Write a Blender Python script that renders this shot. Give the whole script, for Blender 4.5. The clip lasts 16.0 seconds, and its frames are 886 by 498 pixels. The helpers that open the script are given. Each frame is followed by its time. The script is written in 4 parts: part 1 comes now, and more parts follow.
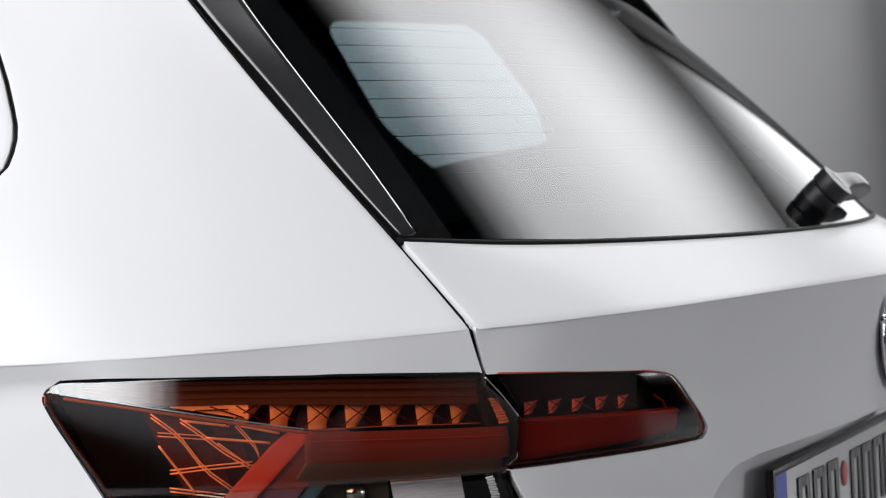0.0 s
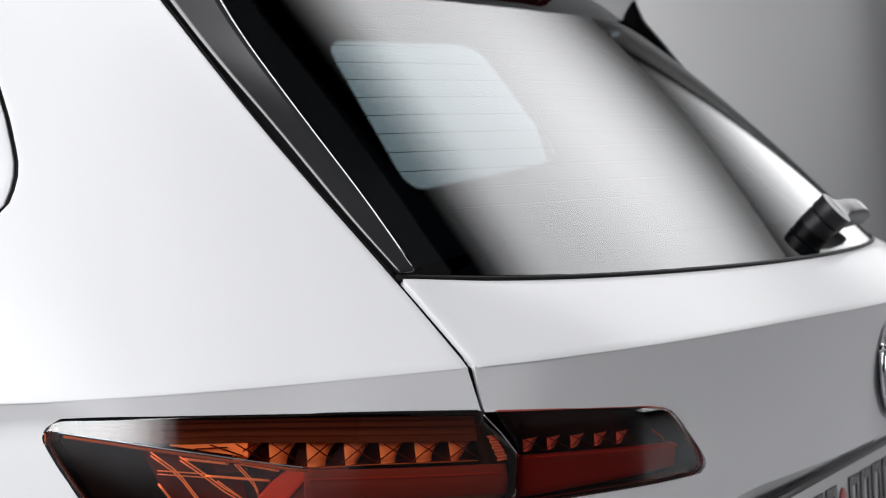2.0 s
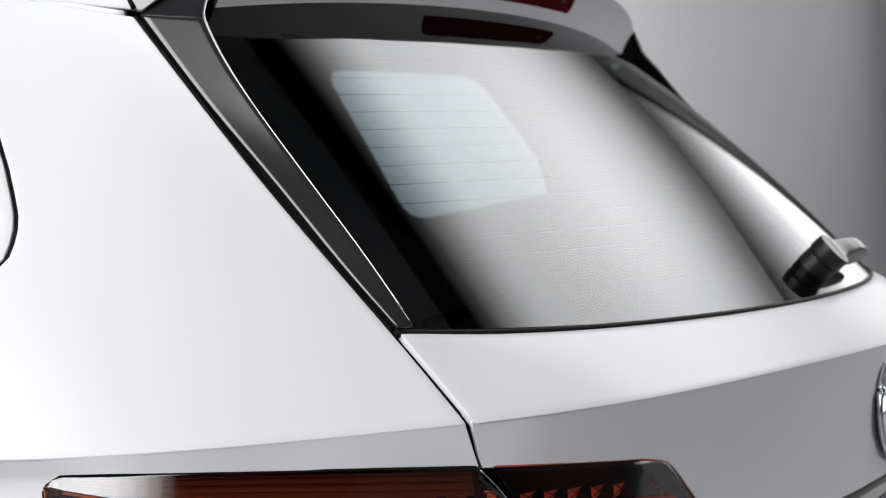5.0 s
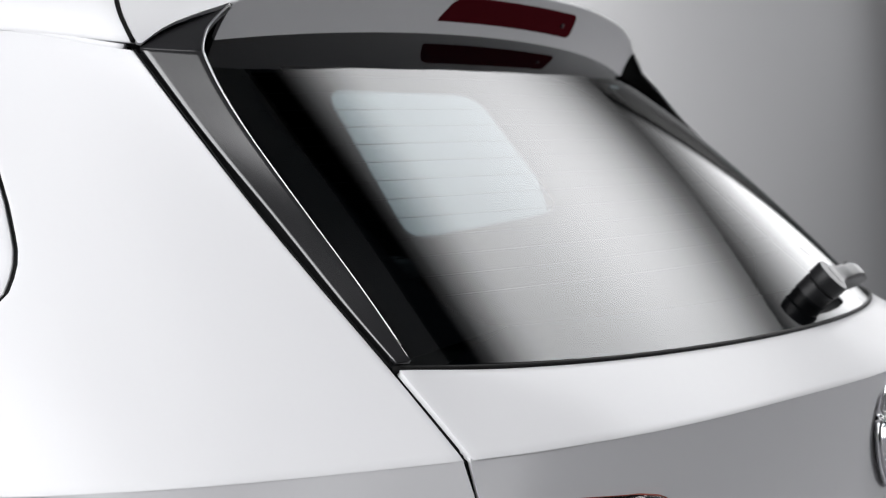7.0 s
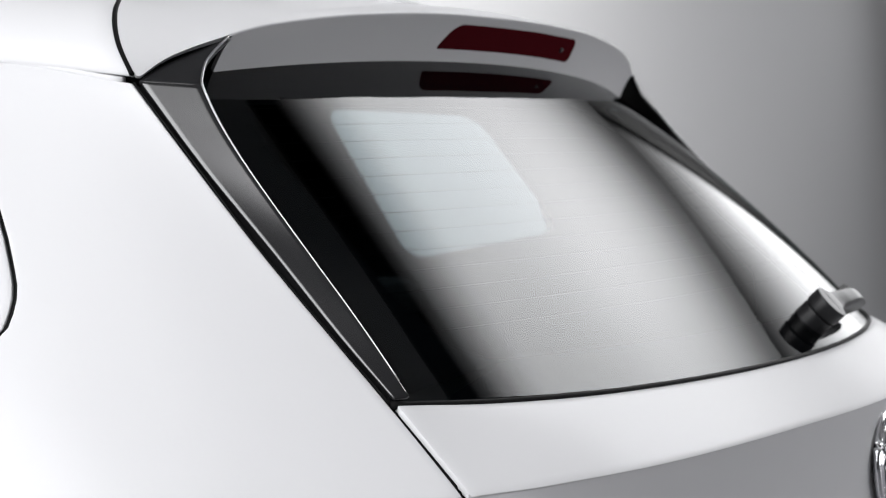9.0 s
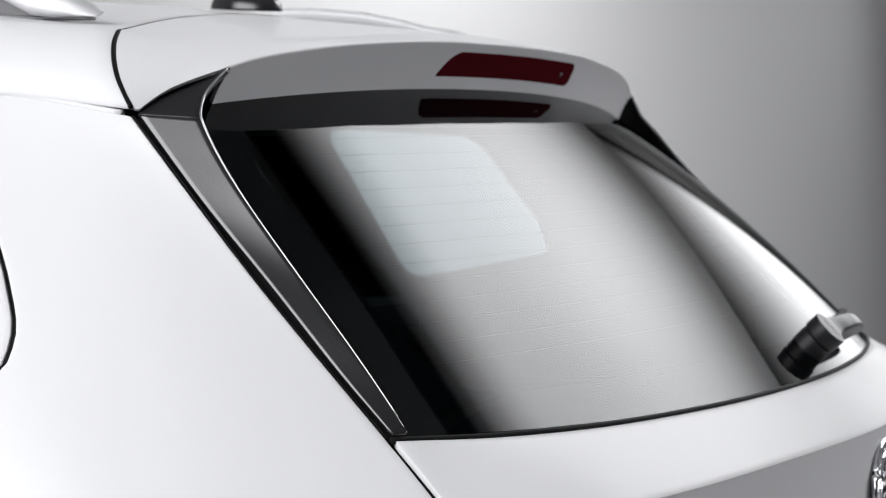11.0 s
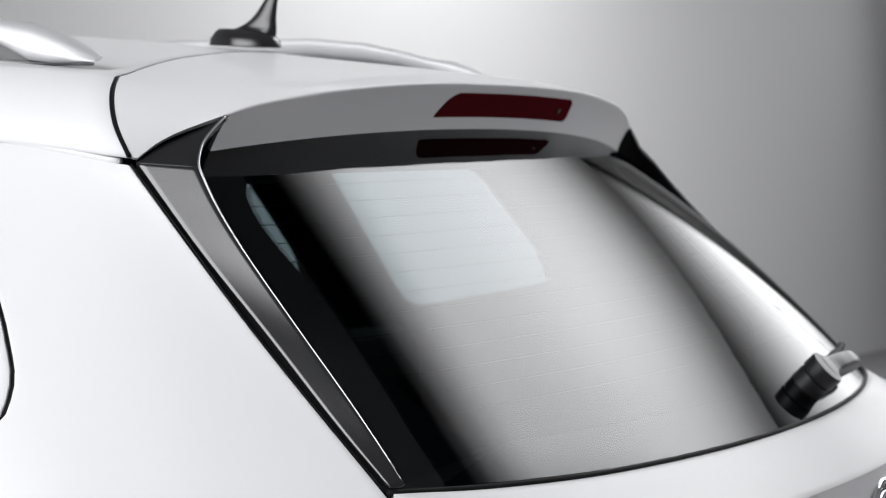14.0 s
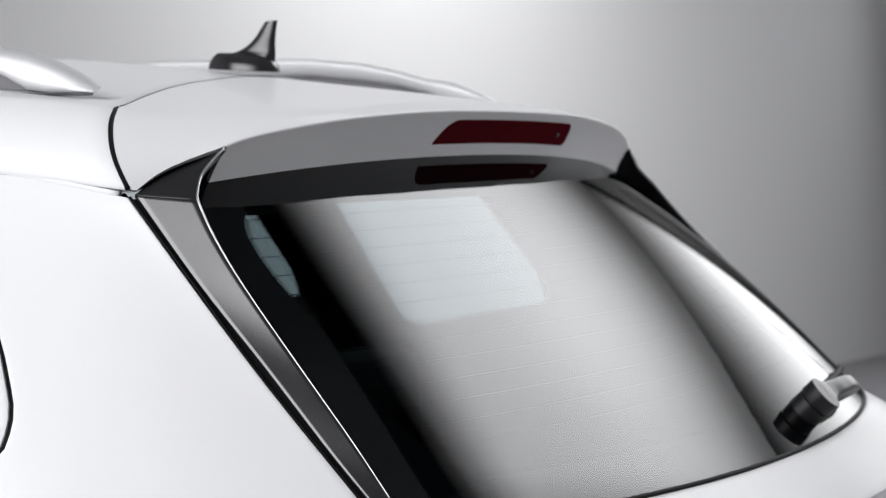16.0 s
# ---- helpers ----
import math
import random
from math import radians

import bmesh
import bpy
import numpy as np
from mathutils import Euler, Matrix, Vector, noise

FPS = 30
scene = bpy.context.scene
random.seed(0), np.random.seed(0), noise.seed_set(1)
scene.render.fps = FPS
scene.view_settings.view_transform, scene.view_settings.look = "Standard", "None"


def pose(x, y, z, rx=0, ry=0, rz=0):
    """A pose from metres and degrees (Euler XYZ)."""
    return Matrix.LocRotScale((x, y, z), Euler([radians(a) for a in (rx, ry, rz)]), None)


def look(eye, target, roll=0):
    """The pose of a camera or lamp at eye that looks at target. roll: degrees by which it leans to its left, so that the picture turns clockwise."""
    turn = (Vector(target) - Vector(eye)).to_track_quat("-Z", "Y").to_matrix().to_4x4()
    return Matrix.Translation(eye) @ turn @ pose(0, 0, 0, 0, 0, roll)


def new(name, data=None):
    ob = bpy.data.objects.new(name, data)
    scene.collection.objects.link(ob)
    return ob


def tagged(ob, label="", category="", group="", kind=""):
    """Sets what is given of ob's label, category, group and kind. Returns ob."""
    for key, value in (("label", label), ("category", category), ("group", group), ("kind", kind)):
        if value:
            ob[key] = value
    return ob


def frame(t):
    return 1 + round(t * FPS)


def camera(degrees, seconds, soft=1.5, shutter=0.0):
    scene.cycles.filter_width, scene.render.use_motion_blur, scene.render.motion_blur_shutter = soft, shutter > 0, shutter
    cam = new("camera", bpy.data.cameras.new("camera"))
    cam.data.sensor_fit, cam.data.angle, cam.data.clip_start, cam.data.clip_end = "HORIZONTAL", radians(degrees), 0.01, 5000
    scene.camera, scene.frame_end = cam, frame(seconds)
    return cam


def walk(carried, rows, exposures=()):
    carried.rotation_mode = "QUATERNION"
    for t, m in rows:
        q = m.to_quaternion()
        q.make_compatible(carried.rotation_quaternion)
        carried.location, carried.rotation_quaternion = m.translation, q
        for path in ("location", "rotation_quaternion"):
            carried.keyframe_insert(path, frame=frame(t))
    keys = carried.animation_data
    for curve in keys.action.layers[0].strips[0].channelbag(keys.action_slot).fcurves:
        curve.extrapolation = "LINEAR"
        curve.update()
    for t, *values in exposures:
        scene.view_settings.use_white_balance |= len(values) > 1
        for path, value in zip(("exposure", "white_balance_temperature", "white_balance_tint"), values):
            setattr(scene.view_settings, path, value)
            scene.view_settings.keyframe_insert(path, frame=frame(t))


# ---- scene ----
# The camera rises straight up on a column behind the rear left corner of the car.
# World: x to the car's right, y to its front, z up; the tailgate's centre is near the origin.
cam = camera(24.07, 16.0, soft=1.1)
cam.data.dof.use_dof, cam.data.dof.focus_distance, cam.data.dof.aperture_fstop = True, 1.74, 11.0


def rise(t):
    s = (t - 8) / 8
    x = -2.2385 - 0.0036 * s + 0.0023 * s * s - 0.0013 * s ** 3
    y = -0.5372 - 0.0191 * s + 0.0018 * s * s - 0.0003 * s ** 3
    z = 1.3165 + 0.1189 * s - 0.0029 * s * s + 0.0003 * s ** 3
    yaw = 1.1300 - 0.0025 * s + 0.0009 * s * s
    pitch = -0.0251 + 0.0003 * s + 0.0008 * s * s
    roll = -0.0470 - 0.0005 * s - 0.0010 * s * s
    d = (math.sin(yaw) * math.cos(pitch), math.cos(yaw) * math.cos(pitch), math.sin(pitch))
    return look((x, y, z), (x + d[0], y + d[1], z + d[2]), math.degrees(roll))


walk(cam, [(k * 0.5, rise(k * 0.5)) for k in range(33)])

# ---- light ----
scene.view_settings.exposure = 0.04
world = bpy.data.worlds.new("studio_world")
world.use_nodes = True
world.node_tree.nodes["Background"].inputs[0].default_value = (0.9, 0.95, 1.0, 1)
world.node_tree.nodes["Background"].inputs[1].default_value = 0.01
scene.world = world


def spot_light(name, place, target, watts, angle, blend, radius=0.3):
    data = bpy.data.lights.new(name, "SPOT")
    data.energy, data.spot_size, data.spot_blend, data.shadow_soft_size = watts, radians(angle), blend, radius
    ob = new(name, data)
    ob.matrix_world = look(place, target)
    return ob


spot_light("backdrop_light", (7.8, 2.3, 4.25), (8.4, 4.53, 2.1), 720, 130, 1.0, 0.2)
# Added lamp, unseen: lightens the far backdrop that the window's edge reflects.
spot_light("backdrop_light", (16.5, 0.8, 4.5), (16.2, 3.2, 4.6), 170, 120, 1.0, 0.2)

# ---- materials ----
def material(name, colour, rough=0.5, metal=0.0, coat=0.0, coat_rough=0.03, grain=0.0, grain_scale=400.0, tint=0.0, tint_scale=6.0, spec=0.5):
    m = bpy.data.materials.new(name)
    m.use_nodes = True
    nt = m.node_tree
    b = nt.nodes["Principled BSDF"]
    b.inputs["Base Color"].default_value = (*colour, 1)
    b.inputs["Roughness"].default_value = rough
    b.inputs["Metallic"].default_value = metal
    b.inputs["Coat Weight"].default_value = coat
    b.inputs["Coat Roughness"].default_value = coat_rough
    b.inputs["Specular IOR Level"].default_value = spec
    co = nt.nodes.new("ShaderNodeTexCoord")
    if grain:
        n = nt.nodes.new("ShaderNodeTexNoise")
        n.inputs["Scale"].default_value, n.inputs["Detail"].default_value = grain_scale, 4
        bump = nt.nodes.new("ShaderNodeBump")
        bump.inputs["Strength"].default_value, bump.inputs["Distance"].default_value = grain, 0.001
        nt.links.new(co.outputs["Object"], n.inputs["Vector"])
        nt.links.new(n.outputs["Fac"], bump.inputs["Height"])
        nt.links.new(bump.outputs["Normal"], b.inputs["Normal"])
    if tint:
        n2 = nt.nodes.new("ShaderNodeTexNoise")
        n2.inputs["Scale"].default_value, n2.inputs["Detail"].default_value = tint_scale, 6
        ramp = nt.nodes.new("ShaderNodeMapRange")
        ramp.inputs["From Min"].default_value, ramp.inputs["From Max"].default_value = 0.3, 0.7
        ramp.inputs["To Min"].default_value, ramp.inputs["To Max"].default_value = max(0.02, rough - tint), rough + tint
        nt.links.new(co.outputs["Object"], n2.inputs["Vector"])
        nt.links.new(n2.outputs["Fac"], ramp.inputs["Value"])
        nt.links.new(ramp.outputs["Result"], b.inputs["Roughness"])
    return m


def clear(name, colour, ior=1.5, rough=0.0, gloss=1.0, edge=1.0):
    """Thin glass or lens: a tinted clear sheet under a glossy skin."""
    m = bpy.data.materials.new(name)
    m.use_nodes = True
    nt = m.node_tree
    nt.nodes.remove(nt.nodes["Principled BSDF"])
    out = nt.nodes["Material Output"]
    t = nt.nodes.new("ShaderNodeBsdfTransparent")
    t.inputs[0].default_value = (*colour, 1)
    g = nt.nodes.new("ShaderNodeBsdfGlossy")
    g.inputs["Color"].default_value = (1, 1, 1, 1)
    g.inputs["Roughness"].default_value = rough
    f0 = gloss * 1.6 * ((ior - 1) / (ior + 1)) ** 2
    lw = nt.nodes.new("ShaderNodeLayerWeight")
    lw.inputs["Blend"].default_value = 0.5
    pw = nt.nodes.new("ShaderNodeMath")
    pw.operation, pw.inputs[1].default_value = "POWER", 5.0
    fr = nt.nodes.new("ShaderNodeMath")
    fr.operation, fr.inputs[1].default_value, fr.inputs[2].default_value = "MULTIPLY_ADD", edge * (1 - f0), f0
    nt.links.new(lw.outputs["Facing"], pw.inputs[0])
    nt.links.new(pw.outputs[0], fr.inputs[0])
    mix = nt.nodes.new("ShaderNodeMixShader")
    nt.links.new(fr.outputs[0], mix.inputs[0])
    nt.links.new(t.outputs[0], mix.inputs[1])
    nt.links.new(g.outputs[0], mix.inputs[2])
    nt.links.new(mix.outputs[0], out.inputs["Surface"])
    return m


PAINT = material("white_paint", (0.585, 0.585, 0.596), 0.5, 0.0, 0.13, 0.05, spec=0.06)
GLOSS_BLACK = material("gloss_black", (0.012, 0.012, 0.013), 0.2, 0.0, 0.4, 0.12, tint=0.02)
SATIN_BLACK = material("satin_black", (0.011, 0.011, 0.012), 0.36, 0.0, spec=0.25, grain=0.15, grain_scale=1500.0)
RUBBER = material("rubber", (0.007, 0.007, 0.007), 0.6, grain=0.2, grain_scale=900.0, spec=0.05)
CABIN = material("dark_cabin_cloth", (0.012, 0.012, 0.013), 0.9, spec=0.05, tint=0.05, tint_scale=40.0)
GLASS = clear("tinted_glass", (0.195, 0.252, 0.266), 1.55, gloss=0.5, edge=0.5)
SIDE_GLASS = clear("side_glass", (0.90, 0.96, 0.98), 1.5)
CHROME = material("chrome", (0.85, 0.85, 0.87), 0.06, 1.0)
ALU = material("silver_rail", (0.46, 0.46, 0.47), 0.52, 0.35, grain=0.05, grain_scale=900.0)
DARK_RED = material("dark_red_lens", (0.062, 0.006, 0.009), 0.4, spec=0.0)
STUDIO = material("studio_paint", (0.45, 0.45, 0.455), 0.8, grain=0.05, grain_scale=300.0, tint=0.1, tint_scale=0.6)
FLOOR = material("studio_floor", (0.115, 0.113, 0.121), 0.55, grain=0.2, grain_scale=60.0, tint=0.12, tint_scale=1.2)
PLATE_BLUE = material("plate_blue", (0.02, 0.06, 0.38), 0.35)
INK = material("plate_ink", (0.02, 0.02, 0.022), 0.4)

# ---- shapes ----
def curve(points, n=10):
    """A smooth line through a few points."""
    p = np.array(points, float)
    q = np.vstack([2 * p[0] - p[1], p, 2 * p[-1] - p[-2]])
    out = []
    for i in range(1, len(q) - 2):
        a, b, c, d = q[i - 1:i + 3]
        for k in range(n):
            s = k / n
            out.append(0.5 * (2 * b + (c - a) * s + (2 * a - 5 * b + 4 * c - d) * s * s + (3 * b - a - 3 * c + d) * s ** 3))
    out.append(p[-1])
    return np.array(out)


def even(line, n):
    """The same line with n points at even steps."""
    line = np.asarray(line, float)
    run = np.concatenate([[0], np.cumsum(np.linalg.norm(np.diff(line, axis=0), axis=1))])
    s = np.linspace(0, run[-1], n)
    return np.stack([np.interp(s, run, line[:, k]) for k in range(3)], 1)


def loft(lines, n, m):
    """A sheet through several lines: n points along, m steps across each span."""
    rows = np.array([even(l, n) for l in lines])
    if m <= 1:
        return rows
    return np.stack([curve(rows[:, k], m) for k in range(n)], 1)


def ruled(a, b, n, m, bulge=0.0):
    a, b = even(a, n), even(b, n)
    s = np.linspace(0, 1, m)[:, None, None]
    g = a[None] * (1 - s) + b[None] * s
    if bulge:
        g = g + normals(g) * (bulge * 4 * s * (1 - s))
    return g


def normals(g):
    du, dv = np.gradient(g, axis=1), np.gradient(g, axis=0)
    n = np.cross(du, dv)
    return n / np.maximum(np.linalg.norm(n, axis=2, keepdims=True), 1e-9)


def mirror(g):
    """The same sheet on the car's other side, facing outwards again."""
    return (np.asarray(g) * np.array([-1, 1, 1]))[:, ::-1]


def sheet(g, thick=0.0, roll=0.0012, closed=False):
    """A bmesh of a sheet; with a thickness it gets a rolled rim and a back."""
    g = np.asarray(g, float)
    bm = bmesh.new()
    m, n = g.shape[:2]
    v = [[bm.verts.new(g[i, j]) for j in range(n)] for i in range(m)]
    for i in range(m - 1):
        for j in range(n - 1):
            bm.faces.new((v[i][j], v[i][j + 1], v[i + 1][j + 1], v[i + 1][j]))
    if thick:
        nn = normals(g)
        ring = [(0, j) for j in range(n)] + [(i, n - 1) for i in range(1, m)] + [(m - 1, j) for j in range(n - 2, -1, -1)] + [(i, 0) for i in range(m - 2, 0, -1)]
        c = len(ring)
        prev = [v[i][j] for i, j in ring]
        tang = []
        for k, (i, j) in enumerate(ring):
            a, b = g[ring[(k + 1) % c]], g[ring[k - 1]]
            t = a - b
            o = np.cross(t, nn[i, j])
            tang.append(o / max(np.linalg.norm(o), 1e-9))
        for depth, side in ((0.4 * roll, 0.7 * roll), (roll, roll), (thick, roll)):
            ringv = [bm.verts.new(g[i, j] - nn[i, j] * depth + tang[k] * side) for k, (i, j) in enumerate(ring)]
            for k in range(c):
                bm.faces.new((prev[k], ringv[k], ringv[(k + 1) % c], prev[(k + 1) % c]))
            prev = ringv
    return bm


def joined(grids):
    """Several sheets that share their edges, as one skin."""
    bm = bmesh.new()
    for g in grids:
        m, n = g.shape[:2]
        v = [[bm.verts.new(g[i, j]) for j in range(n)] for i in range(m)]
        for i in range(m - 1):
            for j in range(n - 1):
                bm.faces.new((v[i][j], v[i][j + 1], v[i + 1][j + 1], v[i + 1][j]))
    bmesh.ops.remove_doubles(bm, verts=bm.verts[:], dist=0.0002)
    return bm


def folded(bm, thick, roll=0.0012):
    """Folds a skin's free edges inwards."""
    bm.normal_update()
    inward = {v.co.copy().freeze(): v.normal.copy() for v in bm.verts}
    for depth in (0.35 * roll, thick):
        rim = [e for e in bm.edges if len(e.link_faces) == 1]
        keep = {v: inward[v.co.copy().freeze()] for e in rim for v in e.verts}
        made = bmesh.ops.extrude_edge_only(bm, edges=rim)
        for v in [g for g in made["geom"] if isinstance(g, bmesh.types.BMVert)]:
            n = inward[v.co.copy().freeze()]
            v.co = v.co - n * depth
            inward[v.co.copy().freeze()] = n
    return bm


def tube(path, radius, sides=8, flat=1.0):
    """A round rod along a line; radius may be a list."""
    path = np.asarray(path, float)
    r = np.broadcast_to(np.asarray(radius, float), (len(path),))
    bm = bmesh.new()
    rings = []
    for i, p in enumerate(path):
        d = path[min(i + 1, len(path) - 1)] - path[max(i - 1, 0)]
        d = d / np.linalg.norm(d)
        up = np.array([0, 0, 1.0]) if abs(d[2]) < 0.9 else np.array([1.0, 0, 0])
        a = np.cross(d, up)
        a /= np.linalg.norm(a)
        b = np.cross(a, d)
        rings.append([bm.verts.new(p + r[i] * (math.cos(q) * a + flat * math.sin(q) * b)) for q in np.arange(sides) * 2 * math.pi / sides])
    for x, y in zip(rings[:-1], rings[1:]):
        for k in range(sides):
            bm.faces.new((x[k], y[k], y[(k + 1) % sides], x[(k + 1) % sides]))
    bm.faces.new(rings[0])
    bm.faces.new(rings[-1][::-1])
    return bm


def box(lo, hi, bevel=0.0, m=None):
    bm = bmesh.new()
    bmesh.ops.create_cube(bm, size=1)
    lo, hi = np.array(lo, float), np.array(hi, float)
    for v in bm.verts:
        v.co = Vector(lo + (np.array(v.co) + 0.5) * (hi - lo))
    if bevel:
        bmesh.ops.bevel(bm, geom=bm.edges[:], offset=bevel, segments=2, affect="EDGES", profile=0.5)
    if m is not None:
        bm.transform(m)
    return bm


def slab(outline, depth, back):
    """A flat outline pushed back along a direction, with bevelled rim."""
    bm = bmesh.new()
    f = bm.faces.new([bm.verts.new(p) for p in outline])
    r = bmesh.ops.extrude_face_region(bm, geom=[f])
    bmesh.ops.translate(bm, verts=[e for e in r["geom"] if isinstance(e, bmesh.types.BMVert)], vec=Vector(back) * depth)
    bmesh.ops.recalc_face_normals(bm, faces=bm.faces[:])
    return bm


def add(bm, other):
    me = bpy.data.meshes.new("t")
    other.to_mesh(me)
    other.free()
    bm.from_mesh(me)
    bpy.data.meshes.remove(me)
    return bm


def part(name, bm, mat, parent=None, label="", smooth=40, recalc=False):
    if recalc:
        bmesh.ops.recalc_face_normals(bm, faces=bm.faces[:])
    me = bpy.data.meshes.new(name)
    for f in bm.faces:
        f.smooth = True
    for e in bm.edges:
        if len(e.link_faces) == 2 and e.calc_face_angle(0) > radians(smooth):
            e.smooth = False
    bm.to_mesh(me)
    bm.free()
    me.materials.append(mat)
    ob = new(name, me)
    if parent is not None:
        ob.parent = parent
    if label:
        ob["label"] = label
    return ob


def both(name, g, mat, parent, thick=0.0, label="", **kw):
    a = part(name, sheet(g, thick), mat, parent, label, **kw)
    b = part(name, sheet(mirror(g), thick), mat, parent, label, **kw)
    return a, b


# Seal grey lightened to carry the roof seam's edge highlight.
SEAM_GREY = material("lit_seam_seal", (0.42, 0.42, 0.43), 0.4)
RAIL_GREY = material("dark_rail_grey", (0.12, 0.12, 0.125), 0.5)
ARM_BLACK = material("wiper_black", (0.012, 0.012, 0.013), 0.38, spec=0.28, grain=0.05, grain_scale=1200.0)

AERIAL_BLACK = material("aerial_black", (0.012, 0.012, 0.013), 0.24, coat=0.1, coat_rough=0.15)
# Bright metal that stands in for highlights along glossy edges.
EDGE_HIGHLIGHT = material("edge_highlight", (0.42, 0.42, 0.43), 0.30, 0.9)

TOP_GLOW, STRIP_GLOW, SIDE_GLOW, REAR_FILL_GLOW = 8.8, 4.8, 8.7, 17.5
DARK_WALL = material("dark_wall", (0.02, 0.02, 0.021), 0.9, spec=0.1, grain=0.1, grain_scale=120.0)
BACKDROP = material("backdrop_paint", (0.29, 0.29, 0.294), 0.85, grain=0.05, grain_scale=200.0)
CEILING = material("grey_ceiling", (0.42, 0.42, 0.42), 0.9, grain=0.2, grain_scale=30.0)
LENS_RED = clear("red_lamp_lens", (0.97, 0.27, 0.10), 1.52, rough=0.07, gloss=1.35, edge=0.8)
LENS_DARK = clear("smoked_red_lens", (0.70, 0.15, 0.10), 1.52, gloss=0.28, edge=0.2)
LENS_CLEAR = clear("clear_lamp_lens", (0.85, 0.85, 0.85), 1.52)
RED_PLASTIC = material("red_light_guide", (0.21, 0.034, 0.024), 0.38, spec=0.15, grain=0.05, grain_scale=700.0)
LAMP_BLACK = material("lamp_black", (0.0016, 0.0014, 0.0014), 0.5, spec=0.04)
MIRROR = material("lamp_mirror", (0.88, 0.84, 0.84), 0.28, 0.45)
PLATE_GREY = material("plate_grey", (0.45, 0.45, 0.45), 0.45)
STICKER = material("plate_sticker", (0.38, 0.05, 0.05), 0.5)


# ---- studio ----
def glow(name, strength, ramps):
    """A lit diffuser cloth, its glow graded by ramps to shape its reflections on the car. Each ramp: direction x, y,
    where it is dim and where full, in metres, and how dim.
    """
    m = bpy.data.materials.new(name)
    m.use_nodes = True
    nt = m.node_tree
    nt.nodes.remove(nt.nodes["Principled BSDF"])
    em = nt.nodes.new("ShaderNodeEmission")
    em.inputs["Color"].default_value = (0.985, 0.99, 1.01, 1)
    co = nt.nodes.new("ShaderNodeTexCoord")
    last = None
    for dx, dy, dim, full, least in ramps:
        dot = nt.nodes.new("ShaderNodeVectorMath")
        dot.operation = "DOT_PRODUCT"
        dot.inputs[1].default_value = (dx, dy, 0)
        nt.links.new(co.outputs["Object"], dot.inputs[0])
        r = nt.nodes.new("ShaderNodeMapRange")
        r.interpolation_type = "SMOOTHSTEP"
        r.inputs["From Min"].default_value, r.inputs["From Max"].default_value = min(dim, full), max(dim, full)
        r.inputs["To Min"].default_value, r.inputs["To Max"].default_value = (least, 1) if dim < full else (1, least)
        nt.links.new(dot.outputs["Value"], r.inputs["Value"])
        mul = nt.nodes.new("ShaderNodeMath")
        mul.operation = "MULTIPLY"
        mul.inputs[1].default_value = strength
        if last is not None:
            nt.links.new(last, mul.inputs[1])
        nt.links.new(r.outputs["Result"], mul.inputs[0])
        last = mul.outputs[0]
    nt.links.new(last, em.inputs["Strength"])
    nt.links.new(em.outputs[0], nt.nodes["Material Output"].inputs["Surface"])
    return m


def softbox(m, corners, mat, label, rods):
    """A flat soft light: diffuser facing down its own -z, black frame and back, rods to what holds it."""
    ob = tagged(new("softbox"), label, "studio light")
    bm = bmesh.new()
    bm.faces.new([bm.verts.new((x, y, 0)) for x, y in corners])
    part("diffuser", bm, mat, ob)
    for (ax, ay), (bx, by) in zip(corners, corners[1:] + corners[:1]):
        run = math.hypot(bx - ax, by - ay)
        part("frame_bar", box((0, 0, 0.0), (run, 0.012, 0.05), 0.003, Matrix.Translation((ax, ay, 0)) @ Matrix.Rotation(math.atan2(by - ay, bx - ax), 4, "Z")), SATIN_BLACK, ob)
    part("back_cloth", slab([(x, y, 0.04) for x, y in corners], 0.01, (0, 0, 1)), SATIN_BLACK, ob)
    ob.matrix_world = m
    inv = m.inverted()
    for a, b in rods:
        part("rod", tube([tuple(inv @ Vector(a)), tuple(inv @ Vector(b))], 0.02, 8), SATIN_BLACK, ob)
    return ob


def oblong(wide, deep):
    return [(-wide / 2, deep / 2), (wide / 2, deep / 2), (wide / 2, -deep / 2), (-wide / 2, -deep / 2)]


def room():
    x0, x1, y0, y1, h = -9.0, 24.0, -9.0, 8.2, 7.6
    tagged(part("floor", box((x0, y0, -0.2), (x1, y1, 0)), FLOOR), "grey painted studio floor under the car", "floor", kind="structure")
    turn = math.atan2(-0.176, 1.0)
    tagged(part("wall_front", box((-17.0, 0.0, 0), (25.0, 0.2, h), 0, Matrix.Translation((0, 6.03, 0)) @ Matrix.Rotation(turn, 4, "Z")), BACKDROP), "white painted studio backdrop wall with a light pool", "wall", kind="structure")
    tagged(part("wall_back", box((x0, y0 - 0.2, 0), (x1, y0, h)), STUDIO), "grey painted studio wall", "wall", kind="structure")
    # Unseen wall, made black so that the lamp lenses reflect dark.
    tagged(part("wall_left", box((x0 - 0.2, y0, 0), (x0, y1, h)), DARK_WALL), "unseen studio wall, made black to darken reflections", "wall", kind="structure")
    tagged(part("wall_right", box((x1, y0, 0), (x1 + 0.2, y1, h)), STUDIO), "grey painted studio wall", "wall", kind="structure")
    tagged(part("ceiling", box((x0, y0, h), (x1, y1, h + 0.2)), CEILING), "grey studio ceiling", "ceiling", kind="structure")


